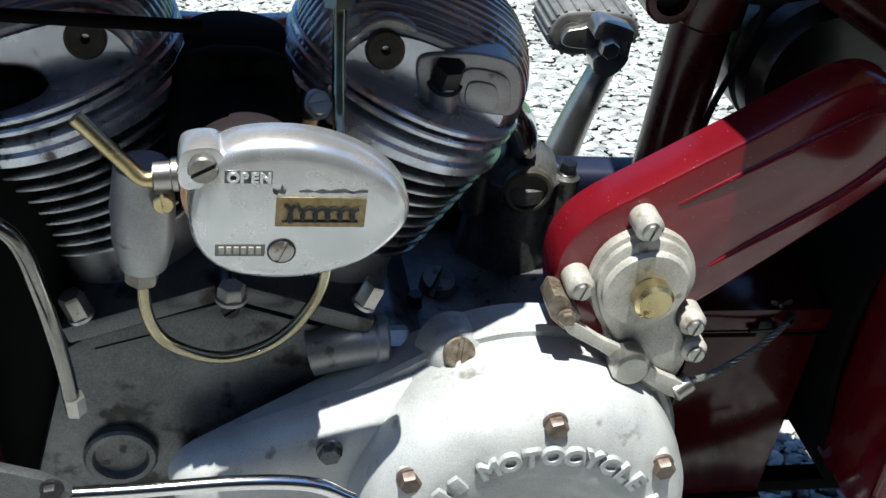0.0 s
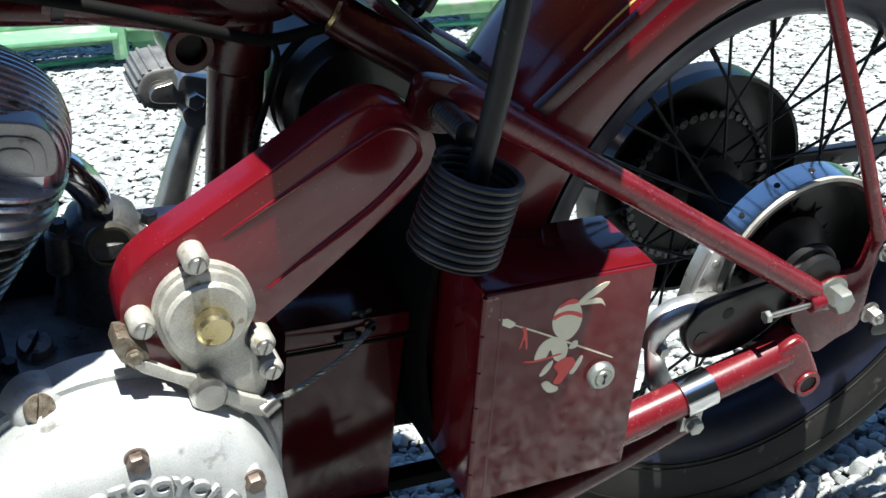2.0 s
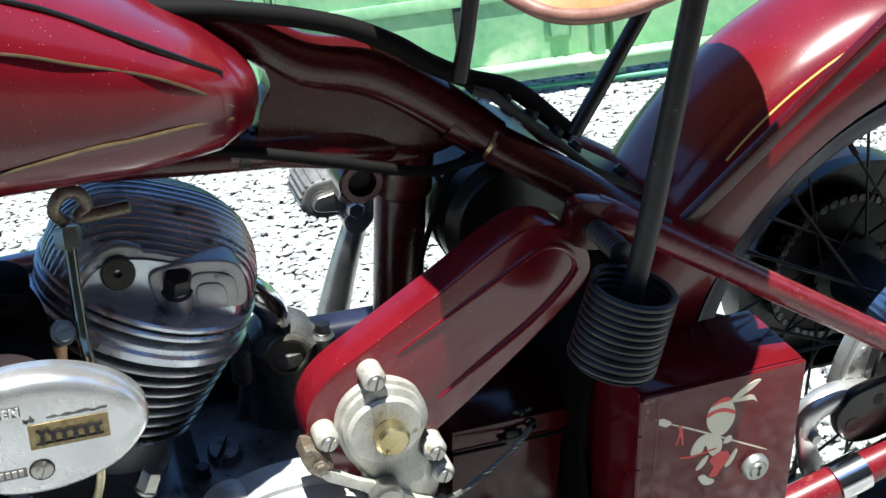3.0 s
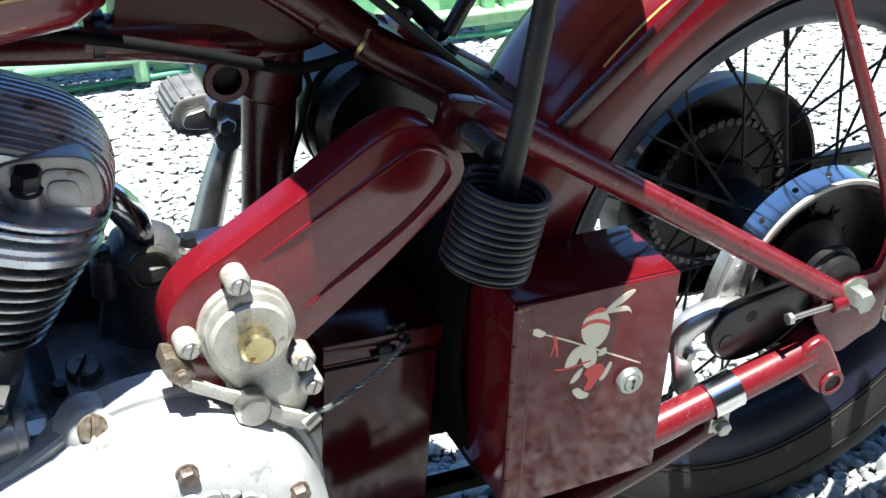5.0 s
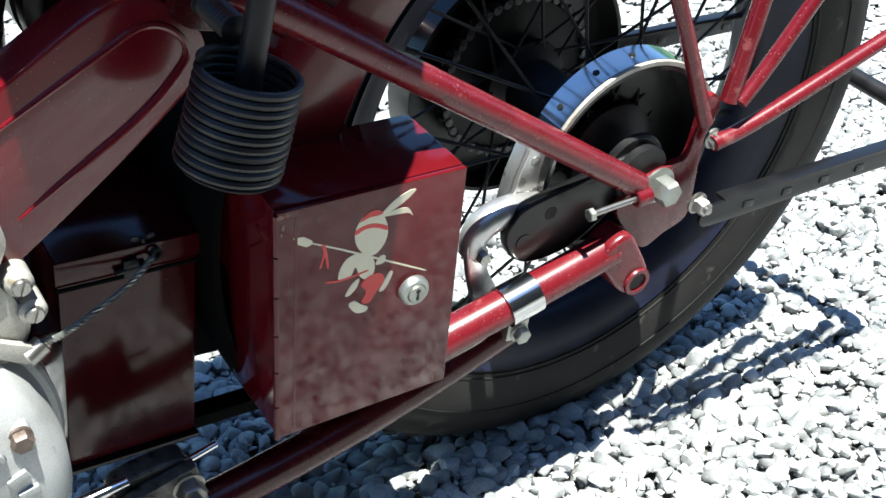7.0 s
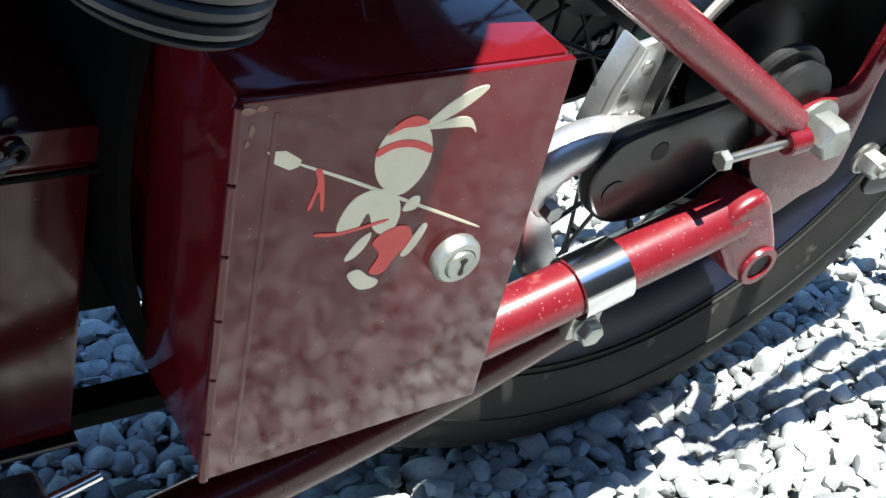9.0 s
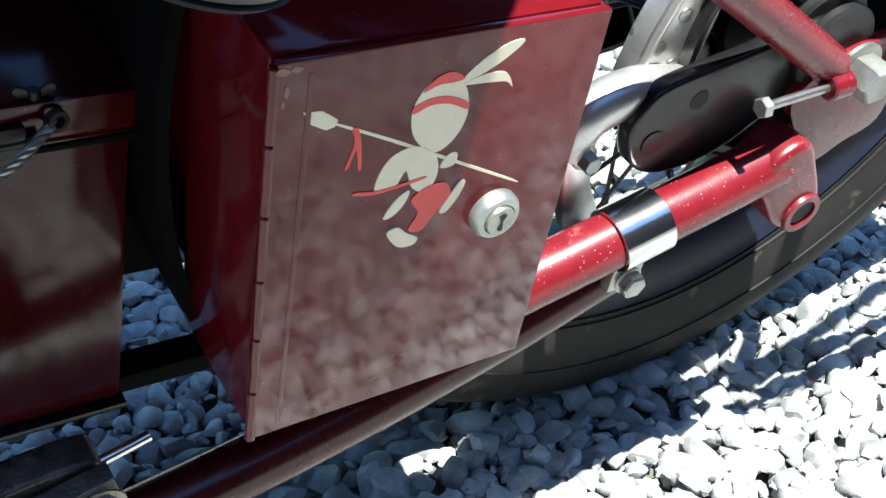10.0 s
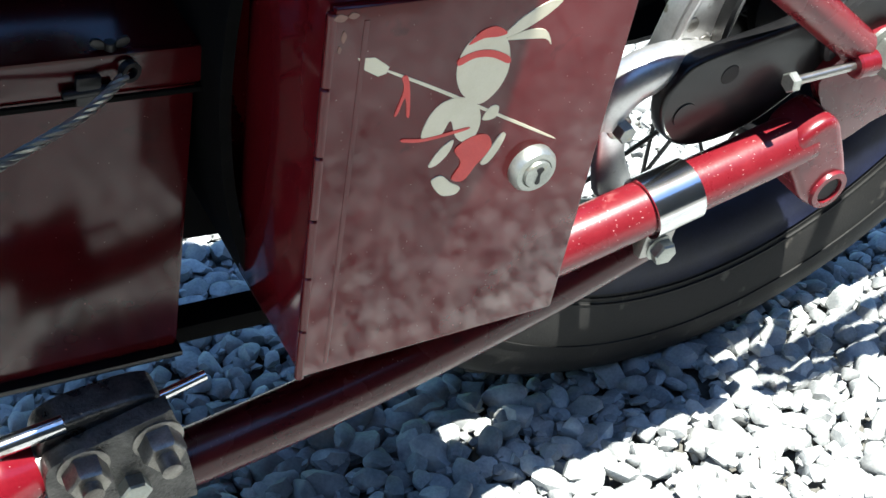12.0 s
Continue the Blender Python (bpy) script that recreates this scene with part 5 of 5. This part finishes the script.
part("brass_pipe", pipe([(-0.930, 0.035, 0.513), (-0.906, 0.032, 0.488), (-0.895, 0.03, 0.478), (-0.882, 0.03, 0.480), (-0.874, 0.03, 0.482)], 0.0046, 12, 8), BRASS, bike, "bent brass pipe")
part("brass_union", lathe([(0, 0.0070), (0.001, 0.0085), (0.010, 0.0085), (0.011, 0.0098), (0.014, 0.0098), (0.015, 0.008)], (-0.890, 0.03, 0.480), (1, 0, 0.1), 24), STEEL, bike)
part("copper_washer", lathe([(0, 0.006), (0, 0.0105), (0.0022, 0.0105), (0.0022, 0.006)], (-0.8748, 0.03, 0.4815), (1, 0, 0.1), 24, hollow=True), BRONZE, bike)
slotted("feed_screw", (-0.884, 0.030, 0.462), OUT, 0.006, 0.003, BRASS, bike, 100)
part("side_pipe", pipe([(-0.99, 0.03, 0.456), (-0.966, 0.03, 0.437), (-0.954, 0.03, 0.398), (-0.944, 0.03, 0.347), (-0.940, 0.03, 0.315)], 0.0052, 16, 8), DARKSTEEL, bike, "bright steel side pipe")
bolt("side_pipe_nut", (-0.939, 0.03, 0.318), (0.1, 0, -1), 0.012, 0.014, STEEL, bike, 0)
for x, z, s in ((-0.937, 0.347, -1), (-0.752, 0.355, 1)):
    bolt("base_nut", (x, 0.085, z - 0.008), (0.36 * s, 0, 0.93), 0.015, 0.018, STEEL, crankcase, 1.2)
bolt("centre_nut", (-0.842, 0.075, 0.360), (0, 0, 1), 0.016, 0.010, STAINEDALU, crankcase, 1.3)
slotted("centre_screw", (-0.842, 0.079, 0.347), OUT, 0.006, 0.003, GREYBLACK, crankcase, 40)

part("far_cover", block((-0.80, 0.262, 0.12), (-0.44, 0.298, 0.345), 0.014, None, 4), SKYBLACK, bike, "dark cover on the far side, tinted blue for reflected sky")
# Two black blocks added behind the cover to hide lit gravel beyond.
part("far_cover_end", block((-0.452, 0.264, 0.12), (-0.28, 0.36, 0.335), 0.014, None, 4), BLACK, bike)
part("far_cover_foot", block((-0.30, 0.264, 0.12), (-0.19, 0.358, 0.25), 0.010, None, 3), BLACK, bike)
part("down_tube", pipe([(-1.06, 0.10, 0.62), (-1.03, 0.09, 0.45), (-1.015, 0.08, 0.28), (-1.0, 0.08, 0.12)], 0.016, 16, 6), DARKRED, frame_part)
# Added block: keeps the space ahead of the engine black.
part("front_cover", block((-1.34, 0.10, 0.08), (-0.950, 0.30, 0.50), 0.02, None, 4), SHADEBLACK, bike, "plain black block added to darken the space before the engine")

# gearbox tower and its fittings
TW = Vector((-0.611, 0.235, 0.262))
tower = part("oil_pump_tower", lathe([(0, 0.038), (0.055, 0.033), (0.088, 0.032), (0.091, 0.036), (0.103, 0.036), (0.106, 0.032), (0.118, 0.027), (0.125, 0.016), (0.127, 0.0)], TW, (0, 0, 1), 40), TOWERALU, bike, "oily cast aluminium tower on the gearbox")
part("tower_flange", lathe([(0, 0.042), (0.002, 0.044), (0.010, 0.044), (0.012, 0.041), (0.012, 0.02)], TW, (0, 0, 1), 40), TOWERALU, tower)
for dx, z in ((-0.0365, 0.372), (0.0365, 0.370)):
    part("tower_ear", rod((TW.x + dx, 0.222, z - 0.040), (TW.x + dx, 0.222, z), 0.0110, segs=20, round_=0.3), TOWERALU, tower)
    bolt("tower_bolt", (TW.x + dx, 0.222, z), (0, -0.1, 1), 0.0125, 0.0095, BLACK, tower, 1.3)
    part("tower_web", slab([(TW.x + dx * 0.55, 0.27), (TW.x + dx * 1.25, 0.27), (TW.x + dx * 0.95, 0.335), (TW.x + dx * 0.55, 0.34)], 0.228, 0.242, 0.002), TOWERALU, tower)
part("cap", lathe([(0, 0.0205), (0.004, 0.0205), (0.006, 0.018), (0.006, 0.0155), (0.004, 0.015), (0.004, 0.0)], (-0.6105, 0.2060, 0.3640), OUT, 28), PLUG, tower, "rust-brown round cap")
part("oil_elbow", pipe([(-0.672, 0.195, 0.456), (-0.652, 0.197, 0.4455), (-0.640, 0.200, 0.436), (-0.630, 0.206, 0.4235), (-0.621, 0.215, 0.405), (-0.617, 0.225, 0.386)], 0.0140, 18, 6), CHROME, bike, "bright plated pipe elbow behind the cylinder")
part("elbow_nut", lathe([(0, 0.0125), (0.001, 0.0145), (0.009, 0.0145), (0.010, 0.0125)], (-0.651, 0.197, 0.4448), (0.75, 0.1, -0.6), 6), STEEL, bike)
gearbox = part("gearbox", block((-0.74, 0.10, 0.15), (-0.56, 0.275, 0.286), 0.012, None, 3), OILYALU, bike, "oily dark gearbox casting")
slotted("filler_plug", (-0.6765, 0.182, 0.2865), (0, -0.25, 1), 0.0145, 0.011, OILYALU, gearbox, 60)
bolt("gearbox_stud", (-0.699, 0.160, 0.286), (0, -0.1, 1), 0.011, 0.012, GREYBLACK, gearbox)
bolt("gearbox_stud", (-0.625, 0.140, 0.286), (0, -0.1, 1), 0.011, 0.012, GREYBLACK, gearbox)
part("elbow", pipe([(-0.785, 0.090, 0.300), (-0.760, 0.088, 0.308), (-0.735, 0.088, 0.310)], 0.017, 20, 5), BASEALU, crankcase)
part("elbow_collar", lathe([(0, 0.017), (0.002, 0.0195), (0.008, 0.0195), (0.010, 0.017), (0.010, 0.0)], (-0.742, 0.088, 0.310), (1, 0, 0.05), 28), BASEALU, crankcase)
bolt("elbow_nut", (-0.733, 0.088, 0.3105), (1, 0, 0.05), 0.019, 0.016, STEEL, crankcase, 0)

# shift rod low in front
shift = part("shift_rod", pipe([(-0.945, -0.06, 0.326), (-0.90, -0.06, 0.327), (-0.84, -0.06, 0.330), (-0.80, -0.06, 0.326), (-0.775, -0.06, 0.312)], 0.0045, 12, 6), CHROME, bike, "bright steel shift rod")
part("shift_plate", slab([(-1.02, 0.33), (-1.02, 0.356), (-0.975, 0.352), (-0.948, 0.342), (-0.932, 0.330), (-0.937, 0.316), (-0.97, 0.312)], -0.064, -0.056, 0.002), CASTALU, shift)
bolt("shift_bolt", (-0.9435, -0.064, 0.335), OUT, 0.010, 0.006, GREYBLACK, shift)

# primary drive cover
C1, C2 = (-0.6375, 0.214), (-0.850, 0.205)
base = lobe_outline(C1, 0.132, C2, 0.024)
prim = part("primary_case", stack([(base, 0.085), (base, 0.060), (shrink(base, 0.003), 0.057)]), WHITEALU, bike, "pale bead-blasted primary drive case")
lobe = lobe_outline(C1, 0.120, (-0.848, 0.216), 0.034)
part("case_front", stack([(lobe, 0.062), (shrink(lobe, 0.002), 0.050), (shrink(lobe, 0.008), 0.040), (shrink(lobe, 0.018), 0.033), (shrink(lobe, 0.028), 0.031)]), WHITEALU, prim, "", 60)
dome = part("clutch_cover", lathe([(-0.058, 0.1245), (-0.025, 0.1235), (-0.008, 0.1205), (0.002, 0.1160), (0.009, 0.1095), (0.015, 0.1015), (0.019, 0.093), (0.021, 0.080), (0.0215, 0.062), (0.0195, 0.057), (0.017, 0.050), (0.016, 0.0)], (C1[0], 0.0, C1[1]), OUT, 96), WHITEALU, prim, "pale domed clutch cover with raised lettering", 60)


def on_cover(degrees, r=0.0885, y=-0.0205):
    a = radians(degrees)
    return Matrix.Translation((C1[0] + r * math.sin(a), y, C1[1] + r * math.cos(a))) @ Matrix.Rotation(a, 4, "Y") @ Matrix.Rotation(math.pi / 2, 4, "X")


letters("MOTOCYCLE", 0.0182, 0.0016, dome, [on_cover(-28 + 9.3 * k, 0.0870) for k in range(9)], WHITEALU)
for a in (-43, -52, 62.5, 73):
    own = block((-0.004, -0.007, -0.0015), (0.004, 0.007, 0.0025), 0.001)
    part("worn_letter", own, WHITEALU, dome, place=on_cover(a))
for x, y, z in ((-0.637, -0.010, 0.3215), (-0.5535, -0.011, 0.281), (-0.7275, -0.006, 0.273)):
    boss = lathe([(-0.010, 0.0085), (0.0, 0.0080), (0.001, 0.0)], (x, y, z), OUT, 24)
    part("bolt_boss", boss, WHITEALU, dome)
    bolt("cover_bolt", (x, y - 0.001, z), OUT, 0.0135, 0.0085, RUSTY, dome, 1.25, 12, 0, "rusty hexagon bolt")
part("screw_boss", lathe([(-0.02, 0.026), (-0.008, 0.0205), (-0.001, 0.0165), (0.001, 0.0135), (0.001, 0.0)], (-0.6905, 0.0530, 0.3290), (0, -0.84, 0.54), 28), WHITEALU, prim)
slotted("case_screw", (-0.6905, 0.0515, 0.3300), (0, -0.84, 0.54), 0.0110, 0.005, BROWNED, prim, 80, "rust-stained slotted screw")
bolt("front_bolt", (-0.775, 0.031, 0.262), OUT, 0.014, 0.007, OILYALU, prim)

# magneto drive cover shaped like an eight
EIGHT = smooth_outline([(-0.611, 0.397), (-0.601, 0.422), (-0.575, 0.433), (-0.548, 0.420), (-0.537, 0.392), (-0.543, 0.368), (-0.534, 0.352), (-0.526, 0.330), (-0.532, 0.305), (-0.553, 0.292), (-0.580, 0.300), (-0.592, 0.322), (-0.590, 0.345), (-0.604, 0.370)], 5)
mag = part("pump_cover", stack([(shrink(EIGHT, 0.006), 0.041), (shrink(EIGHT, 0.0035), 0.0425), (shrink(EIGHT, 0.003), 0.046), (EIGHT, 0.047), (EIGHT, 0.062), (EIGHT, 0.080)]), STAINEDALU, bike, "stained cast pump cover shaped like an eight")
part("raised_face", lathe([(-0.002, 0.030), (0.002, 0.030), (0.004, 0.028), (0.004, 0.0)], (-0.5745, 0.0405, 0.392), OUT, 40), STAINEDALU, mag)
part("brass_cap", lathe([(0, 0.0135), (0.010, 0.0135), (0.0125, 0.011), (0.0125, 0.0)], (-0.572, 0.037, 0.390), OUT, 32), BRASS, mag, "worn brass cap")
for x, z, dx, dz in ((-0.583, 0.440, -0.2, 1), (-0.620, 0.393, -1, -0.1), (-0.526, 0.338, 1, 0.0), (-0.533, 0.362, 0.9, 0.3)):
    part("ear", rod((x, 0.036, z), (x, 0.075, z), 0.0095, segs=20, round_=0.3), STAINEDALU, mag)
    slotted("ear_screw", (x, 0.036, z), OUT, 0.0062, 0.003, STEEL, mag, 75)
lever = part("release_lever", slab(smooth_outline([(-0.628, 0.370), (-0.616, 0.366), (-0.600, 0.355), (-0.584, 0.347), (-0.568, 0.336), (-0.548, 0.322), (-0.530, 0.313), (-0.524, 0.304), (-0.533, 0.299), (-0.552, 0.310), (-0.574, 0.326), (-0.594, 0.341), (-0.610, 0.351), (-0.624, 0.360)], 3), 0.034, 0.040, 0.0012), STAINEDALU, bike, "stained steel release lever")
part("pivot_bolt", lathe([(0, 0.0135), (0.014, 0.0135), (0.016, 0.011), (0.016, 0.0)], (-0.5765, 0.038, 0.335), OUT, 30), STEEL, lever)
part("anchor", slab([(-0.641, 0.380), (-0.638, 0.390), (-0.630, 0.389), (-0.616, 0.372), (-0.617, 0.362), (-0.626, 0.360), (-0.636, 0.369)], 0.036, 0.058, 0.002), BROWNED, lever, "rust-stained steel bracket")
bolt("anchor_bolt", (-0.627, 0.034, 0.373), OUT, 0.0095, 0.004, BROWNED, lever)
part("cable_stop", rod((-0.534, 0.036, 0.302), (-0.521, 0.040, 0.309), 0.0075, segs=14), STEEL, lever)
rope = bmesh.new()
rope_line = curve_points([(-0.5225, 0.042, 0.3072), (-0.505, 0.050, 0.3035), (-0.485, 0.060, 0.3045), (-0.447, 0.080, 0.3085), (-0.424, 0.0935, 0.3180)], 14)
for k in range(4):
    turn_line = []
    for j, p in enumerate(rope_line):
        d = (rope_line[min(j + 1, len(rope_line) - 1)] - rope_line[max(j - 1, 0)]).normalized()
        u = d.cross(Vector((0, 0, 1))).normalized()
        v = d.cross(u)
        a = j * 0.62 + k * math.pi / 2
        turn_line.append(p + (u * math.cos(a) + v * math.sin(a)) * 0.0014)
    pipe(turn_line, 0.0013, 6, 1, rope)
part("release_cable", rope, ZINC, bike, "twisted wire release cable")
part("cable_eye", lathe([(-0.002, 0.003), (-0.002, 0.0052), (0.002, 0.0052), (0.002, 0.003)], (-0.4215, 0.0950, 0.3190), (0.3, -1, 0), 18, hollow=True), GREYBLACK, bike)


# pedal and crank on the far side
part("kick_crank", pipe([(-0.535, 0.42, 0.14), (-0.5210, 0.42, 0.215), (-0.5090, 0.42, 0.268), (-0.4965, 0.42, 0.322), (-0.4815, 0.42, 0.374)], 0.013, 18, 6, None, [0.0205, 0.0190, 0.0175, 0.0150, 0.0128]), STEEL, bike, "steel kick-start crank")
END = [(-0.5360, 0.386), (-0.5330, 0.401), (-0.5230, 0.4105), (-0.497, 0.4135), (-0.468, 0.4125), (-0.453, 0.406), (-0.447, 0.391), (-0.456, 0.378), (-0.482, 0.372), (-0.508, 0.367), (-0.528, 0.373)]
ped = part("kick_pedal", slab(smooth_outline(END, 4), 0.4390, 0.500, 0.004, None, 3), GREYRUBBER, bike, "ribbed grey rubber kick-start pedal")
ring = smooth_outline(END, 4)
for k in range(0, len(ring), 2):
    c = ring[k]
    part("pedal_rib", rod((c[0], 0.4405, c[1]), (c[0], 0.499, c[1]), 0.0019, segs=8), GREYRUBBER, ped)
part("pedal_washer", lathe([(0, 0.0125), (0.002, 0.0125), (0.003, 0.0075), (0.006, 0.0065), (0.007, 0.004), (0.007, 0.0)], (-0.5145, 0.4370, 0.3900), OUT, 24), STEEL, ped)
part("pedal_arm", slab(smooth_outline([(-0.525, 0.384), (-0.523, 0.397), (-0.507, 0.4015), (-0.486, 0.4100), (-0.473, 0.4070), (-0.469, 0.392), (-0.480, 0.381), (-0.504, 0.380)], 4), 0.427, 0.4380, 0.003, None, 3), STEEL, ped)
own = slab(smooth_outline([(-0.5033, 0.4111), (-0.5004, 0.4162), (-0.4946, 0.418), (-0.4682, 0.4107), (-0.4660, 0.4050), (-0.4672, 0.3985), (-0.5019, 0.4000)], 3), 0.406, 0.430, 0.003)
merge(slab([(-0.4700, 0.4109), (-0.4660, 0.4081), (-0.4660, 0.3815), (-0.4735, 0.385), (-0.4690, 0.3998)], 0.407, 0.430, 0.001), own)
merge(slab(smooth_outline([(-0.5000, 0.3790), (-0.4930, 0.3850), (-0.4796, 0.3880), (-0.4735, 0.3862), (-0.4660, 0.3835), (-0.4700, 0.3720), (-0.4810, 0.3620), (-0.4952, 0.3650)], 3), 0.406, 0.430, 0.004), own)
part("pedal_fork", own, STEEL, ped, "forked steel pedal joint")
bolt("pedal_bolt", (-0.4888, 0.4070, 0.3935), OUT, 0.0165, 0.010, STEEL, ped, 1.0, 25)

# sidecar clamp under the tool box
side_clamp = part("frame_clamp", slab(smooth_outline([(-0.482, 0.126), (-0.484, 0.150), (-0.476, 0.158), (-0.45, 0.167), (-0.427, 0.174), (-0.421, 0.170), (-0.406, 0.108), (-0.41, 0.100), (-0.45, 0.098), (-0.474, 0.108)], 3), 0.013, 0.024, 0.003, None, 3), GREASY, bike, "greasy black steel frame clamp with three bolts")
part("clamp_jaw", slab(smooth_outline([(-0.482, 0.135), (-0.484, 0.158), (-0.474, 0.168), (-0.45, 0.173), (-0.430, 0.174), (-0.422, 0.166), (-0.42, 0.13), (-0.45, 0.12)], 3), 0.026, 0.046, 0.005, None, 3), GREASY, side_clamp)
cd = Vector((0, -1, 0))
bolt("clamp_nut", (-0.4290, 0.013, 0.156), cd, 0.0195, 0.013, STUD, side_clamp, 1.35, 10, 0.010)
bolt("clamp_nut", (-0.4660, 0.013, 0.149), cd, 0.0195, 0.013, STUD, side_clamp, 1.35, 0, 0.006)
bolt("clamp_bolt", (-0.441, 0.013, 0.126), cd, 0.0145, 0.008, ZINC, side_clamp, 0, 0)
part("clamp_pin", rod((-0.52, 0.03, 0.155), (-0.47, 0.03, 0.165), 0.005), CHROME, side_clamp)
part("clamp_link", pipe([(-0.425, 0.035, 0.160), (-0.412, 0.036, 0.163), (-0.396, 0.038, 0.166)], 0.003, 10, 5), CHROME, side_clamp)
lugb = part("front_lug", pipe([(-0.60, 0.03, 0.128), (-0.53, 0.03, 0.129), (-0.50, 0.03, 0.134), (-0.483, 0.03, 0.138)], 0.018, 20, 6, None, [0.02, 0.020, 0.022, 0.014]), RED, bike, "red forged frame lug")
part("lug_collar", rod((-0.490, 0.03, 0.135), (-0.478, 0.03, 0.138), 0.0125, segs=24), STEEL, lugb)

# cables on the frame
part("sheathed_cable", pipe([(-0.90, 0.13, 0.722), (-0.738, 0.13, 0.709), (-0.649, 0.13, 0.700), (-0.582, 0.13, 0.685), (-0.540, 0.13, 0.667), (-0.513, 0.13, 0.650), (-0.481, 0.13, 0.634), (-0.438, 0.132, 0.618), (-0.386, 0.14, 0.574)], 0.0075, 12, 6), CABLE, bike, "black sheathed cable along the frame")
part("thin_cable", pipe([(-0.70, 0.125, 0.607), (-0.652, 0.12, 0.600), (-0.603, 0.115, 0.590), (-0.542, 0.115, 0.573), (-0.510, 0.118, 0.566), (-0.470, 0.12, 0.572)], 0.0045, 10, 6), CABLE, bike)
part("wire", pipe([(-0.508, 0.118, 0.564), (-0.500, 0.13, 0.545), (-0.505, 0.135, 0.51), (-0.512, 0.14, 0.47), (-0.512, 0.15, 0.40)], 0.0025, 8, 6), CABLE, bike)
